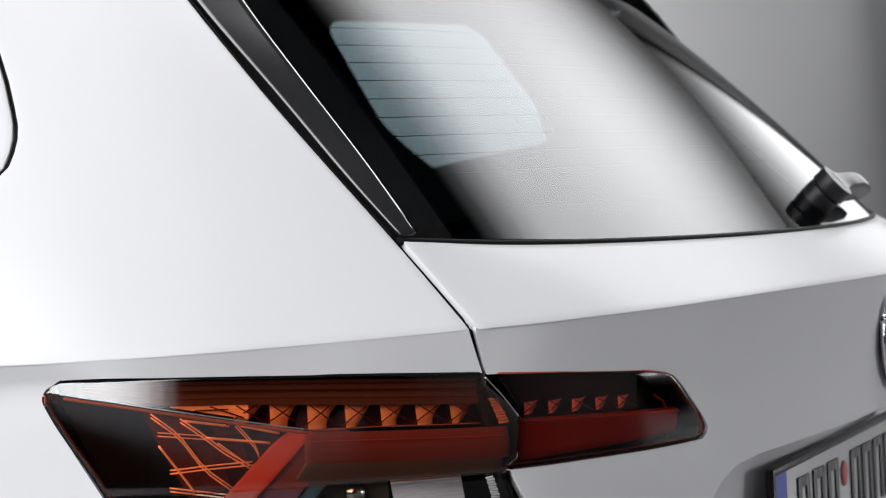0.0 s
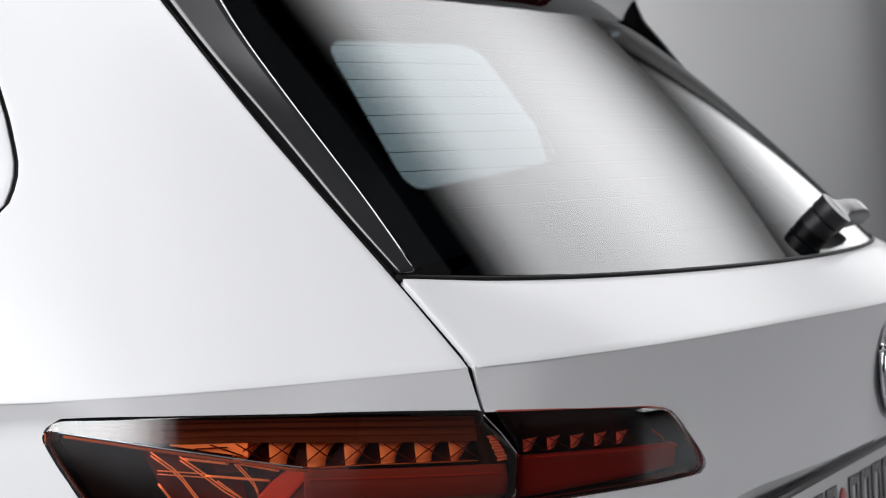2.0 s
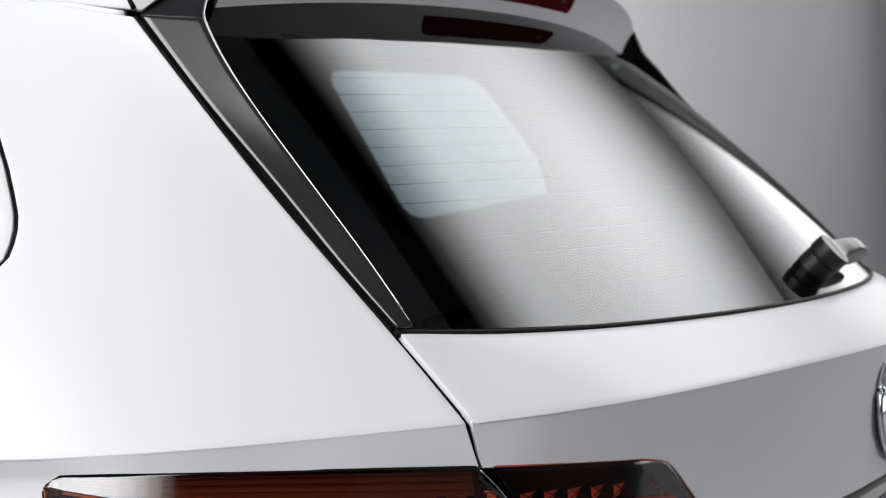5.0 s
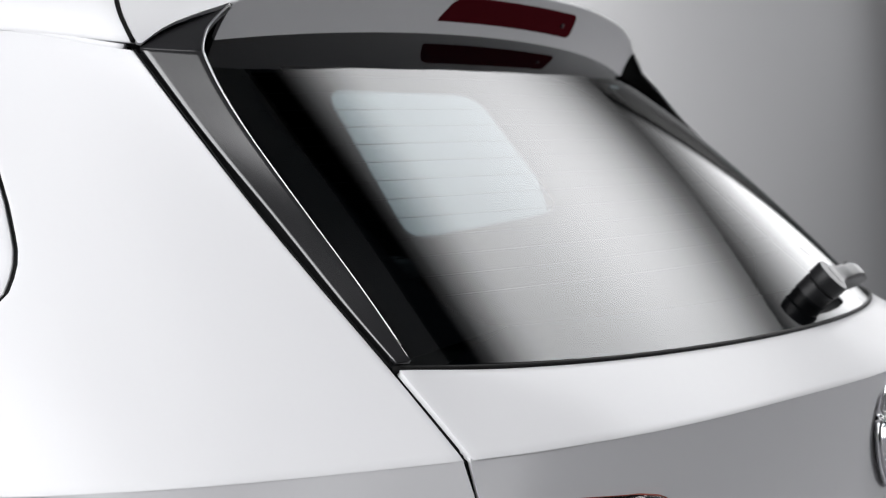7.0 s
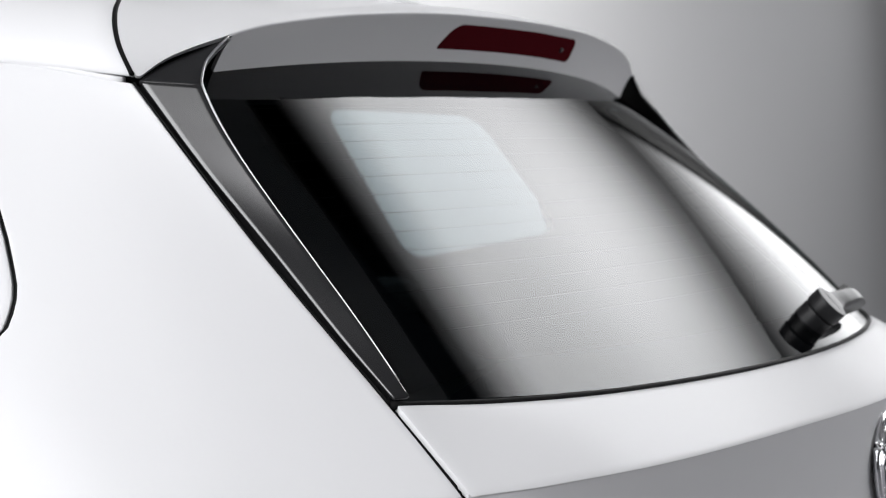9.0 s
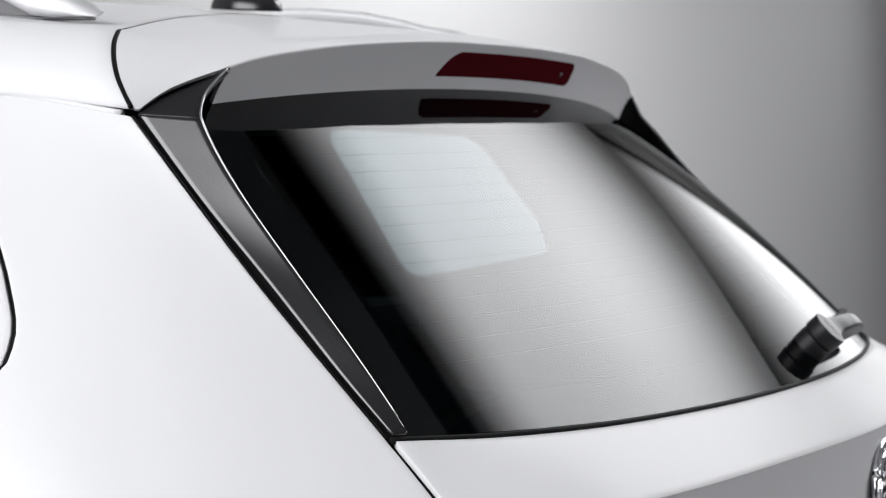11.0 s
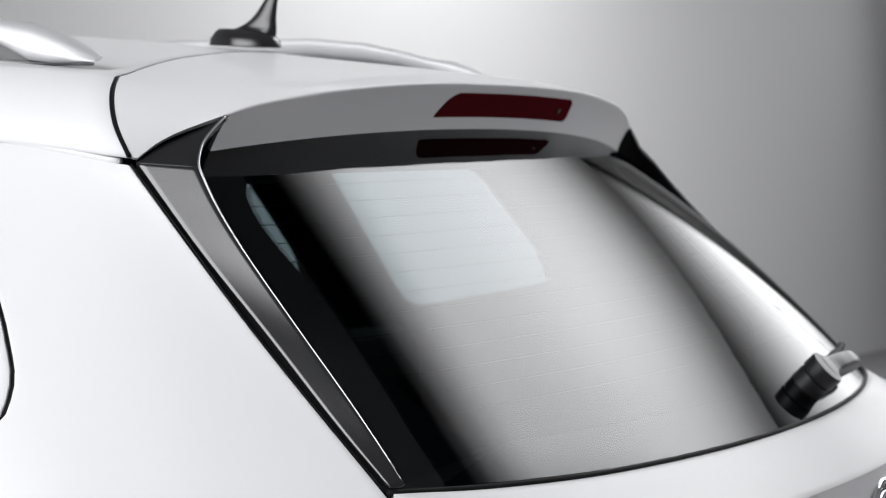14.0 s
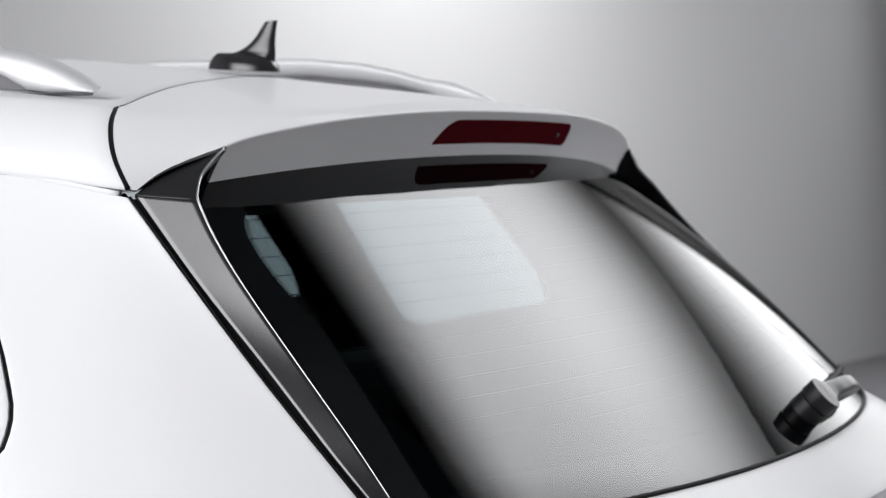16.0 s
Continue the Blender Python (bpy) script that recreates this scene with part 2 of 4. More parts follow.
room()
# Ramps put the rear window's soft bright and dark bands into the first two panels.
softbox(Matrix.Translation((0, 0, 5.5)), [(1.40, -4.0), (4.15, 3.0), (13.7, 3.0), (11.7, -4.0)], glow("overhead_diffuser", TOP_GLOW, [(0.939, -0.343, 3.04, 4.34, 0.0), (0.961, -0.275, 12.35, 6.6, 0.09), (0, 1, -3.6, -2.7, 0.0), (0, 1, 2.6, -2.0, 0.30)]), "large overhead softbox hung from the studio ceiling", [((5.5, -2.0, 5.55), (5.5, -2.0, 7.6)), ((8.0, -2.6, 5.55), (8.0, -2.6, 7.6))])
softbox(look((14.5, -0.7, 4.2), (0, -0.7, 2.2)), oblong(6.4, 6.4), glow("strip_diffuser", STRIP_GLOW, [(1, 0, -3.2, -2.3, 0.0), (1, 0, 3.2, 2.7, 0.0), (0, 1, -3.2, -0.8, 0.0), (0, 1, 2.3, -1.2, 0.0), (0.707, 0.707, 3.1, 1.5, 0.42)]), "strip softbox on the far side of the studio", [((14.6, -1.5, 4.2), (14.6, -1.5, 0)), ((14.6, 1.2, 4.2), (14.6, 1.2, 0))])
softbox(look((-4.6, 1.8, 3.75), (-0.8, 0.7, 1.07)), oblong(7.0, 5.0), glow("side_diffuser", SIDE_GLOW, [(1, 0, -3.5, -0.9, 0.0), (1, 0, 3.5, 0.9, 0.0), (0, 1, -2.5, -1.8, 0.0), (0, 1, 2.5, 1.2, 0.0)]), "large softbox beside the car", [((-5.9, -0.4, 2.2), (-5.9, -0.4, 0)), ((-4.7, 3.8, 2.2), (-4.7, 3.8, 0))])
# Added fill panel, unseen: brightens the lower tailgate and the spoiler's face.
softbox(look((5.0, -7.6, 0.92), (0, 0, 1.0)), oblong(5.0, 1.6), glow("rear_fill_diffuser", REAR_FILL_GLOW, [(1, 0, -2.5, -1.5, 0.0), (1, 0, 2.5, 1.5, 0.0), (0, 1, -0.8, -0.4, 0.0), (0, 1, 0.8, 0.4, 0.0)]), "low fill softbox, added unseen behind the car", [((5.06, -7.7, 0.92), (5.06, -7.7, 0))])

# ---- car ----
car = tagged(new("car"), "white estate car with black rear pillar trim", "car")


def mirror_line(l):
    return (np.asarray(l, float) * np.array([-1, 1, 1]))[::-1]


def whole(left):
    """A line from the left gap to the middle, with its mirror image."""
    l = np.array(left, float)
    return curve(np.vstack([l, mirror_line(l)[1:]]))


# --- flanks: lines of the left side from front to rear ---
crease_side = curve([(-0.84, 3.9, 1.02), (-0.905, 3.0, 1.05), (-0.915, 2.0, 1.065), (-0.910, 1.30, 1.072), (-0.905, 0.80, 1.075), (-0.895, 0.50, 1.079), (-0.857, 0.366, 1.082), (-0.790, 0.255, 1.0855), (-0.726, 0.169, 1.089)], 14)
belt_side = curve([(-0.80, 3.9, 1.04), (-0.875, 3.0, 1.13), (-0.888, 2.0, 1.16), (-0.885, 1.30, 1.165), (-0.878, 0.80, 1.165), (-0.853, 0.53, 1.165), (-0.81, 0.40, 1.163), (-0.76, 0.31, 1.161), (-0.7095, 0.2395, 1.160)], 14)
mid_side = curve([(-0.75, 3.0, 1.30), (-0.81, 2.0, 1.30), (-0.825, 1.30, 1.30), (-0.81, 0.80, 1.30), (-0.775, 0.62, 1.30), (-0.73, 0.48, 1.298), (-0.6775, 0.3775, 1.295)], 14)
drip_side = curve([(-0.60, 2.6, 1.50), (-0.68, 2.0, 1.51), (-0.68, 1.30, 1.50), (-0.66, 0.80, 1.49), (-0.6425, 0.663, 1.4765), (-0.6385, 0.5235, 1.4475)], 14)


DOOR = curve([(0.72, 1.06, 0), (0.66, 1.12, 0), (0.60, 1.18, 0), (0.568, 1.21, 0), (0.552, 1.227, 0), (0.548, 1.239, 0), (0.553, 1.265, 0), (0.572, 1.295, 0), (0.590, 1.318, 0), (0.628, 1.36, 0), (0.69, 1.42, 0), (0.78, 1.50, 0)])


def door_edge(z):
    return float(np.interp(z, DOOR[:, 1], DOOR[:, 0]))


def flank(lines, m, y_from, y_to, n):
    """The flank's skin cut out between two lines given as y over z."""
    fine = loft(lines, 240, m)
    rows = []
    for r in fine:
        z = r[-1][2]
        a, b = y_from(z), y_to(z)
        keep = r[(r[:, 1] <= a) & (r[:, 1] >= b)]
        ends = []
        for y in (a, b):
            k = np.interp(y, r[::-1, 1], np.arange(len(r))[::-1])
            i = min(int(k), len(r) - 2)
            ends.append(r[i] + (r[i + 1] - r[i]) * (k - i))
        rows.append(even(np.vstack([ends[0], keep, ends[1]]), n))
    return np.array(rows)


side_lines = [crease_side, belt_side, mid_side, drip_side]
quarter = flank(side_lines, 12, door_edge, lambda z: -1.0, 60)
both("quarter_panel", quarter, PAINT, car, 0.02)
door_low = flank([crease_side, belt_side], 8, lambda z: 1.62, lambda z: door_edge(z) + 0.0065, 50)
both("rear_door", door_low, PAINT, car, 0.02)
for s in (1, -1):
    rim = quarter[:, 0] * np.array([s, 1, 1])
    part("door_seal", tube(rim + np.array([0.007 * -np.sign(rim[0][0]), 0.0034, 0]), 0.0050), RUBBER, car)
door_top = flank(side_lines, 12, lambda z: 0.705, lambda z: min(0.70, door_edge(z) + 0.0065), 30)
both("rear_door_frame", door_top[13:32], PAINT, car, 0.02)
both("front_flank", flank([crease_side, belt_side], 6, lambda z: 3.88, lambda z: 1.625, 40), PAINT, car, 0.02)
panes = flank([belt_side, mid_side, drip_side], 8, lambda z: 2.9 - 2.2 * max(0, z - 1.2), lambda z: 0.71, 30)
both("side_window", panes, SIDE_GLASS, car)

lamp_top_side = curve([(-0.83, 3.9, 0.98), (-0.900, 3.0, 1.02), (-0.9125, 2.0, 1.035), (-0.9085, 1.30, 1.042), (-0.9033, 0.80, 1.05), (-0.8840, 0.47, 1.0645), (-0.854, 0.370, 1.0640), (-0.787, 0.256, 1.0590), (-0.7165, 0.163, 1.0530)], 14)
# lower flank ahead of the lamp, then the sill and bumper
front_edge = curve([(-0.8785, 0.4530, 1.0645), (-0.8808, 0.464, 1.0610), (-0.8825, 0.4690, 1.054), (-0.8825, 0.470, 1.046), (-0.879, 0.450, 1.013), (-0.874, 0.424, 0.972), (-0.862, 0.350, 0.86)])


def flank_row(p):
    z = p[2]
    return curve([(-0.83, 3.9, z - 0.05), (-0.897, 3.0, z - 0.02), (-0.910, 2.0, z), (-0.907, 1.30, z), (-0.902, 0.80, z), (p[0] * 0.4 - 0.901 * 0.6, p[1] * 0.5 + 0.40, z), tuple(p)], 14)


def cut_line(line, y):
    """A line of the flank parted at y: the front piece and the rear piece."""
    k = float(np.interp(-y, -line[:, 1], np.arange(len(line))))
    i = min(int(k), len(line) - 2)
    p = line[i] + (line[i + 1] - line[i]) * (k - i)
    return np.vstack([line[line[:, 1] > y], p]), np.vstack([p, line[line[:, 1] < y]])


head = [(np.asarray(crease_side) * (1 - k) + np.array([np.interp(np.arange(len(crease_side)), np.arange(len(lamp_top_side)), lamp_top_side[:, c]) for c in range(3)]).T * k) for k in np.linspace(0, 1, 7)]
fronts, rears = zip(*[(even(f, 120), even(r, 50)) for f, r in (cut_line(l, 0.453) for l in head)])
below = [even(flank_row(p), 120) for p in even(front_edge, 16)[1:]]
skin = np.array(list(fronts) + below)[::-1]
strip_skin = np.array(rears)[::-1]
part("side_panel", folded(joined([skin, strip_skin]), 0.02), PAINT, car)
part("side_panel", folded(joined([mirror(skin), mirror(strip_skin)]), 0.02), PAINT, car)


def sill_z(y):
    arch = max([0.0] + [math.sqrt(max(0, 0.37 ** 2 - (y - c) ** 2)) for c in (0.92, 3.55)])
    return max(0.24, 0.33 + arch if arch else 0.24)


sill_top = even(flank_row((-0.862, 0.350, 0.858)), 121)
sill_low = np.array([(p[0] * 0.985, p[1], sill_z(p[1])) for p in sill_top])
both("sill", ruled(sill_low, sill_top, 121, 6), PAINT, car, 0.02)

# --- tailgate ---
gate_belt = whole([(-0.7058, 0.2350, 1.1597), (-0.604, 0.179, 1.1518), (-0.467, 0.122, 1.1466), (-0.246, 0.078, 1.1428), (0, 0.063, 1.1415)])
gate_crease = whole([(-0.7222, 0.1650, 1.0895), (-0.657, 0.113, 1.091), (-0.535, 0.057, 1.093), (-0.324, 0.016, 1.094), (0, -0.008, 1.092)])
tailgate = new("tailgate")
tailgate.parent = car
gate_top = ruled(gate_crease, gate_belt, 140, 12, 0.0018)
gap_edge = even(quarter[:13, -1], 12) + np.array([0.0060, -0.0069, 0.0])
for end, flip in ((0, 1), (-1, -1)):
    shift = gap_edge * np.array([flip, 1, 1]) - gate_top[:, end]
    near = np.exp(-((gate_top[:, :, 0] - gate_top[:, end:end + 1 or None, 0]) / 0.06) ** 2)
    gate_top = gate_top + near[:, :, None] * shift[:, None, :]
part("upper_panel", sheet(gate_top, 0.02, 0.0008), PAINT, tailgate)
PLAN = curve([(-0.902, 1.2, 0), (-0.897, 0.8, 0), (-0.879, 0.460, 0), (-0.81, 0.297, 0), (-0.713, 0.161, 0), (-0.63, 0.105, 0), (-0.544, 0.066, 0), (-0.42, 0.038, 0), (-0.3, 0.021, 0), (-0.15, 0.006, 0), (0, 0.001, 0)], 16)


def plan_y(x):
    return float(np.interp(-abs(x), PLAN[:, 0], PLAN[:, 1]))


ends = curve([(-0.580, 0, 1.0385), (-0.541, 0, 1.0325), (-0.511, 0, 1.008), (-0.487, 0, 0.982), (-0.497, 0, 0.972)])


def recess_edge(x):
    """The upper edge of the plate's recess."""
    return float(np.interp(abs(x), [0.0, 0.39, 0.437, 0.465, 0.49, 0.56, 0.75], [0.950, 0.947, 0.943, 0.933, 0.915, 0.85, 0.80]))


def lamp_rim(x):
    return float(np.interp(-abs(x), [-0.72, -0.653, -0.570, -0.50], [1.0520, 1.0470, 1.0400, 1.0390]))


def gate_point(x, z):
    yc = float(np.interp(x, gate_crease[:, 0], gate_crease[:, 1]))
    zc = float(np.interp(x, gate_crease[:, 0], gate_crease[:, 2]))
    k = max(0.0, (z - 0.995) / (zc - 0.995))
    return (x, plan_y(x) + (yc - plan_y(x)) * k ** 1.7, z)


def crease_z(x):
    return float(np.interp(x, gate_crease[:, 0], gate_crease[:, 2]))


left_x = lambda z: float(np.interp(z, [0.90, 0.95, 0.973, 1.05, 1.092], [-0.6766, -0.6916, -0.7010, -0.7138, -0.7220]))
rows_side, rows_mid = [], []
levels = [("top", k) for k in np.linspace(1, 0, 8)] + [("lamp", k) for k in np.linspace(1, 0, 15)[1:]] + [("low", k) for k in np.linspace(1, 0, 7)[1:]]
for kind, k in levels:
    e = -0.580 if kind == "top" else (-0.497 if kind == "low" else float(np.interp(0.972 + k * 0.0665, ends[::-1, 2], ends[::-1, 0])))

    def height(x):
        if kind == "top":
            return lamp_rim(x) + (crease_z(x) - lamp_rim(x)) * k
        if kind == "lamp":
            return 0.973 + (lamp_rim(x) - 0.973) * k
        return recess_edge(x) + (0.973 - recess_edge(x)) * k

    rows_mid.append([gate_point(x, height(x)) for x in np.linspace(e, -e, 91)])
    rows_side.append([gate_point(x, height(x)) for x in np.linspace(left_x(height(-0.71)), e, 36)])
rows_side, rows_mid = np.array(rows_side)[::-1], np.array(rows_mid)[::-1]
above, under = rows_side[-8:], rows_side[:7]
part("lower_panel", folded(joined([rows_mid, above, under, mirror(above), mirror(under)]), 0.012), PAINT, tailgate)
edge_low = np.vstack([under[0], rows_mid[0][1:], mirror(under)[0][1:]])
edge_low = even(edge_low + np.array([0, 0.0006, 0.0]), 101)
recess_in = np.array([(p[0] * 0.93, 0.072 + plan_y(p[0]) * 0.45, p[2] - 0.022) for p in edge_low])
recess_low = np.array([(p[0], p[1] + 0.012, 0.72) for p in recess_in])
part("plate_recess", sheet(np.concatenate([ruled(recess_low, recess_in, 101, 4)[:-1], ruled(recess_in, edge_low, 101, 5)]), 0.012), PAINT, tailgate)

bump_top = np.array([(x, plan_y(x) - 0.045, 0.745) for x in np.linspace(-0.86, 0.86, 121)])
bump_in = np.array([(x, plan_y(x) + 0.06, 0.752) for x in np.linspace(-0.84, 0.84, 121)])
bump_mid = bump_top + np.array([0, -0.02, -0.16])
bump_low = bump_top + np.array([0, 0.05, -0.45])
part("rear_bumper", sheet(loft([bump_low, bump_mid, bump_top, bump_in], 121, 5), 0.01), PAINT, car)

# --- rear window ---
def fair(points, n=61):
    """A smooth symmetric line across the car near a few points of its left half."""
    p = np.array(points, float)
    base = np.stack([np.ones(len(p)), p[:, 0] ** 2, p[:, 0] ** 4], 1)
    fy, fz = np.linalg.lstsq(base, p[:, 1], rcond=None)[0], np.linalg.lstsq(base, p[:, 2], rcond=None)[0]
    x = np.linspace(p[0, 0], -p[0, 0], n)
    b = np.stack([np.ones(n), x ** 2, x ** 4], 1)
    return np.stack([x, b @ fy, b @ fz], 1)


glass_low = fair([(-0.703, 0.238, 1.164), (-0.600, 0.182, 1.1558), (-0.460, 0.1245, 1.1506), (-0.230, 0.0795, 1.1463), (0, 0.067, 1.145)])
glass_top = fair([(-0.601, 0.503, 1.499), (-0.4955, 0.484, 1.504), (-0.35, 0.460, 1.508), (-0.15, 0.445, 1.508), (0, 0.442, 1.5075)])
flat_glass = ruled(glass_low, glass_top, 100, 60, 0.005)


def sunk(p):
    """How far the glass bends inwards towards its upper edge, most at the corners."""
    return np.clip((p[..., 2:] - 1.20) / 0.28, 0, 1.2) ** 2 * (0.010 + 0.020 * (p[..., :1] / 0.6) ** 2)


glass_grid = flat_glass - normals(flat_glass) * sunk(flat_glass)
glass_norm = normals(glass_grid)
fine_glass = ruled(glass_low, glass_top, 160, 140, 0.005)
fine_glass = fine_glass - normals(fine_glass) * sunk(fine_glass)
rear_window = part("rear_window", sheet(fine_glass), GLASS, car, "tinted rear window with heating wires")
rear_window.visible_shadow = False


def on_glass(x, z, out=0.0):
    """The place on the rear window at that x and z, moved outwards."""
    p = np.array([[np.interp(x, r[:, 0], r[:, k]) for k in range(3)] for r in glass_grid])
    n = np.array([[np.interp(x, r[:, 0], m[:, k]) for k in range(3)] for r, m in zip(glass_grid, glass_norm)])
    q = np.array([np.interp(z, p[:, 2], p[:, k]) for k in range(3)])
    m = np.array([np.interp(z, p[:, 2], n[:, k]) for k in range(3)])
    return q + m * out


FRIT = material("black_enamel", (0.006, 0.006, 0.007), 0.6, spec=0.0)
frit = bmesh.new()


def strip(outer, inner):
    a, b = [frit.verts.new(p) for p in outer], [frit.verts.new(p) for p in inner]
    for k in range(len(a) - 1):
        frit.faces.new((a[k], a[k + 1], b[k + 1], b[k]))


def glass_edge(z):
    return float(np.interp(z, glass_grid[:, 0, 2], glass_grid[:, 0, 0])) * 0.997


inner_side = curve([(0.560, 1.1875, 0), (0.590, 1.1925, 0), (0.606, 1.205, 0), (0.612, 1.225, 0), (0.618, 1.26, 0), (0.604, 1.32, 0), (0.593, 1.37, 0), (0.579, 1.40, 0), (0.561, 1.421, 0), (0.538, 1.433, 0), (0.507, 1.437, 0)], 12)
for s in (-1, 1):
    outer, inner = [], []
    for p in even(inner_side, 150):
        k = (p[1] - 1.1875) / (1.437 - 1.1875)
        z = 1.1665 + k * (1.486 - 1.1665)
        outer.append(on_glass(s * -glass_edge(z), z, -0.004))
        inner.append(on_glass(s * p[0], p[1], -0.004))
    strip(outer, inner)
    # the toothed fringe
    for p, q in zip(even(inner_side, 221)[15:190], even(inner_side, 221)[16:191]):
        d = q - p
        tip = (p + q) / 2 + np.array([-d[1], d[0], 0]) / np.linalg.norm(d) * 0.0055
        b = p + d * 0.62
        frit.faces.new([frit.verts.new(on_glass(s * c[0], c[1], -0.004)) for c in (p, b, (tip + b) / 2 + d * 0.1, tip)])
xs = np.linspace(-0.560, 0.560, 60)
low_inner = [on_glass(x, 1.1875 - 0.004 * math.sin(math.pi * (x + 0.56) / 1.12), -0.004) for x in xs]
strip([on_glass(x * 1.18, 1.10, -0.004) for x in xs], low_inner)
xs = np.linspace(-0.507, 0.507, 60)
strip([on_glass(x, 1.437, -0.004) for x in xs], [on_glass(x * 1.12, 1.486, -0.004) for x in xs])
top_line = glass_grid[-1] - glass_norm[-1] * 0.005
strip([on_glass(p[0] * 0.97, 1.430 if abs(p[0]) > 0.52 else 1.445, -0.005) for p in top_line], list(top_line))
part("frit_band", frit, FRIT, rear_window, "black enamel border with a toothed edge")
for k in range(-1, 12):
    z = 1.2335 + 0.0172 * k
    x0 = float(np.interp(z, inner_side[:, 1], inner_side[:, 0])) if z < 1.43 else 0.507
    part("heating_wire", tube([on_glass(x, z + 0.004 * (1 - (x / 0.61) ** 2), -0.002) for x in np.linspace(-x0 - 0.01, x0 + 0.01, 40)], 0.00035, 4), FRIT, rear_window)
part("window_seal", tube(gate_belt + np.array([0, 0.003, 0.0008]), 0.0034), RUBBER, car)

# --- pillar trim ---
fin_out = curve([(-0.7040, 0.2358, 1.1665), (-0.6925, 0.2910, 1.2195), (-0.6740, 0.3637, 1.2935), (-0.6540, 0.4403, 1.3685), (-0.6300, 0.5190, 1.4515)])
fin_in = curve([(-0.6975, 0.2265, 1.1675), (-0.6815, 0.2785, 1.2285), (-0.6640, 0.3370, 1.2925), (-0.6462, 0.3985, 1.3615), (-0.6320, 0.4365, 1.408), (-0.6195, 0.4610, 1.4440)])
fin_top = [(-0.6195, 0.4610, 1.4440), (-0.6060, 0.4668, 1.456), (-0.5922, 0.4710, 1.4665), (-0.5757, 0.4705, 1.478), (-0.5545, 0.4690, 1.4905)]
panel_edge = curve([(-0.7085, 0.239, 1.1595), (-0.695, 0.297, 1.216), (-0.677, 0.3765, 1.2945), (-0.658, 0.4445, 1.3665), (-0.637, 0.5215, 1.4475)])
both("pillar_trim", ruled(fin_in, fin_out, 60, 10), GLOSS_BLACK, car, 0.004, label="gloss black pillar trim beside the rear window")
tri = ruled(curve(fin_top), curve([(-0.632, 0.5175, 1.4505), (-0.611, 0.508, 1.4632), (-0.589, 0.494, 1.4735), (-0.569, 0.481, 1.4820), (-0.5545, 0.4705, 1.4895)]), 24, 8)
both("trim_corner", tri, SATIN_BLACK, car, 0.004)
for s in (1, -1):
    m = np.array([s, 1, 1])
    rim_line = np.vstack([fin_in[:-1], curve(fin_top)])
    for k in range(6):
        rim_line[1:-1] = (rim_line[:-2] + 2 * rim_line[1:-1] + rim_line[2:]) / 4
    # The black trim's edge highlight, built as a thin bright tube.
    part("trim_highlight", tube(rim_line[2:] * m + np.array([0.0004 * s, -0.0010, 0.0003]), np.interp(rim_line[2:, 2], [1.17, 1.36, 1.44, 1.48], [0.0005, 0.0006, 0.0011, 0.0012]), 8), EDGE_HIGHLIGHT, car, "thin bright tube for the highlight along the pillar trim's edge")
    deep = rim_line[24:] - np.array([-0.15, -0.752, 0.642]) * (sunk(rim_line[24:]) + 0.006) + np.array([0.002, 0, 0])
    wall = ruled(deep, rim_line[24:] + np.array([0.0015, 0, 0]), 60, 6) * m
    part("trim_wall", sheet(wall[:, ::s]), RUBBER, car)
    inner_back = (panel_edge * 0.5 + fin_out * 0.5) * m + np.array([0.009 * s, 0.017, 0])
    part("pillar_seal", tube(inner_back, 0.0045), RUBBER, car)
    part("pillar_back", sheet((ruled(fin_in, panel_edge, 40, 6) * m + np.array([0.012 * s, 0.020, 0.0]))[:, ::s]), CABIN, car)
    part("panel_bead", tube(panel_edge * m + np.array([0.0035 * s, 0.0015, 0.001]), 0.0014), RUBBER, car)
    gap_line = np.vstack([gap_edge[::-1] - np.array([0.0030, -0.0034, 0]), np.array([(-0.7147, 0.162, 1.050), (-0.7010, 0.152, 0.975), (-0.692, 0.146, 0.90)])])
    part("gap_seal", tube((gap_line + np.array([0.0090, 0.0090, -0.003])) * m, 0.0066), RUBBER, car)

# --- roof and spoiler ---
def roof_at(u, y):
    """The roof's skin: u from -1 to 1 across, from one drip edge to the other."""
    half = float(np.interp(y, [0.50, 0.66, 0.80, 1.3, 2.0, 2.6], [0.634, 0.6425, 0.660, 0.68, 0.68, 0.60]))
    ze = float(np.interp(y, [0.36, 0.515, 0.663, 0.80, 1.3, 2.0, 2.6], [1.430, 1.4545, 1.4785, 1.492, 1.503, 1.513, 1.503]))
    yy = [0.36, 0.55, 0.734, 0.90, 1.10, 1.40, 1.8, 2.2, 2.6]
    zc = float(np.interp(y, curve([(a, b, 0) for a, b in zip(yy, [1.532, 1.565, 1.594, 1.620, 1.645, 1.667, 1.675, 1.662, 1.60])])[:, 0], curve([(a, b, 0) for a, b in zip(yy, [1.532, 1.565, 1.594, 1.620, 1.645, 1.667, 1.675, 1.662, 1.60])])[:, 1]))
    flat = half - 0.085
    if abs(u) < 0.72:
        x = u / 0.72 * flat
        z = zc - 0.075 * (math.sqrt(x * x + 0.01) - 0.1)
    else:
        a = (abs(u) - 0.72) / 0.28 * math.pi / 2
        top = zc - 0.075 * (math.sqrt(flat * flat + 0.01) - 0.1)
        x = math.copysign(flat + 0.085 * math.sin(a), u)
        z = ze + (top - ze) * math.cos(a) - 0.006 * math.sin(2 * a)
    return np.array([x, y, z])


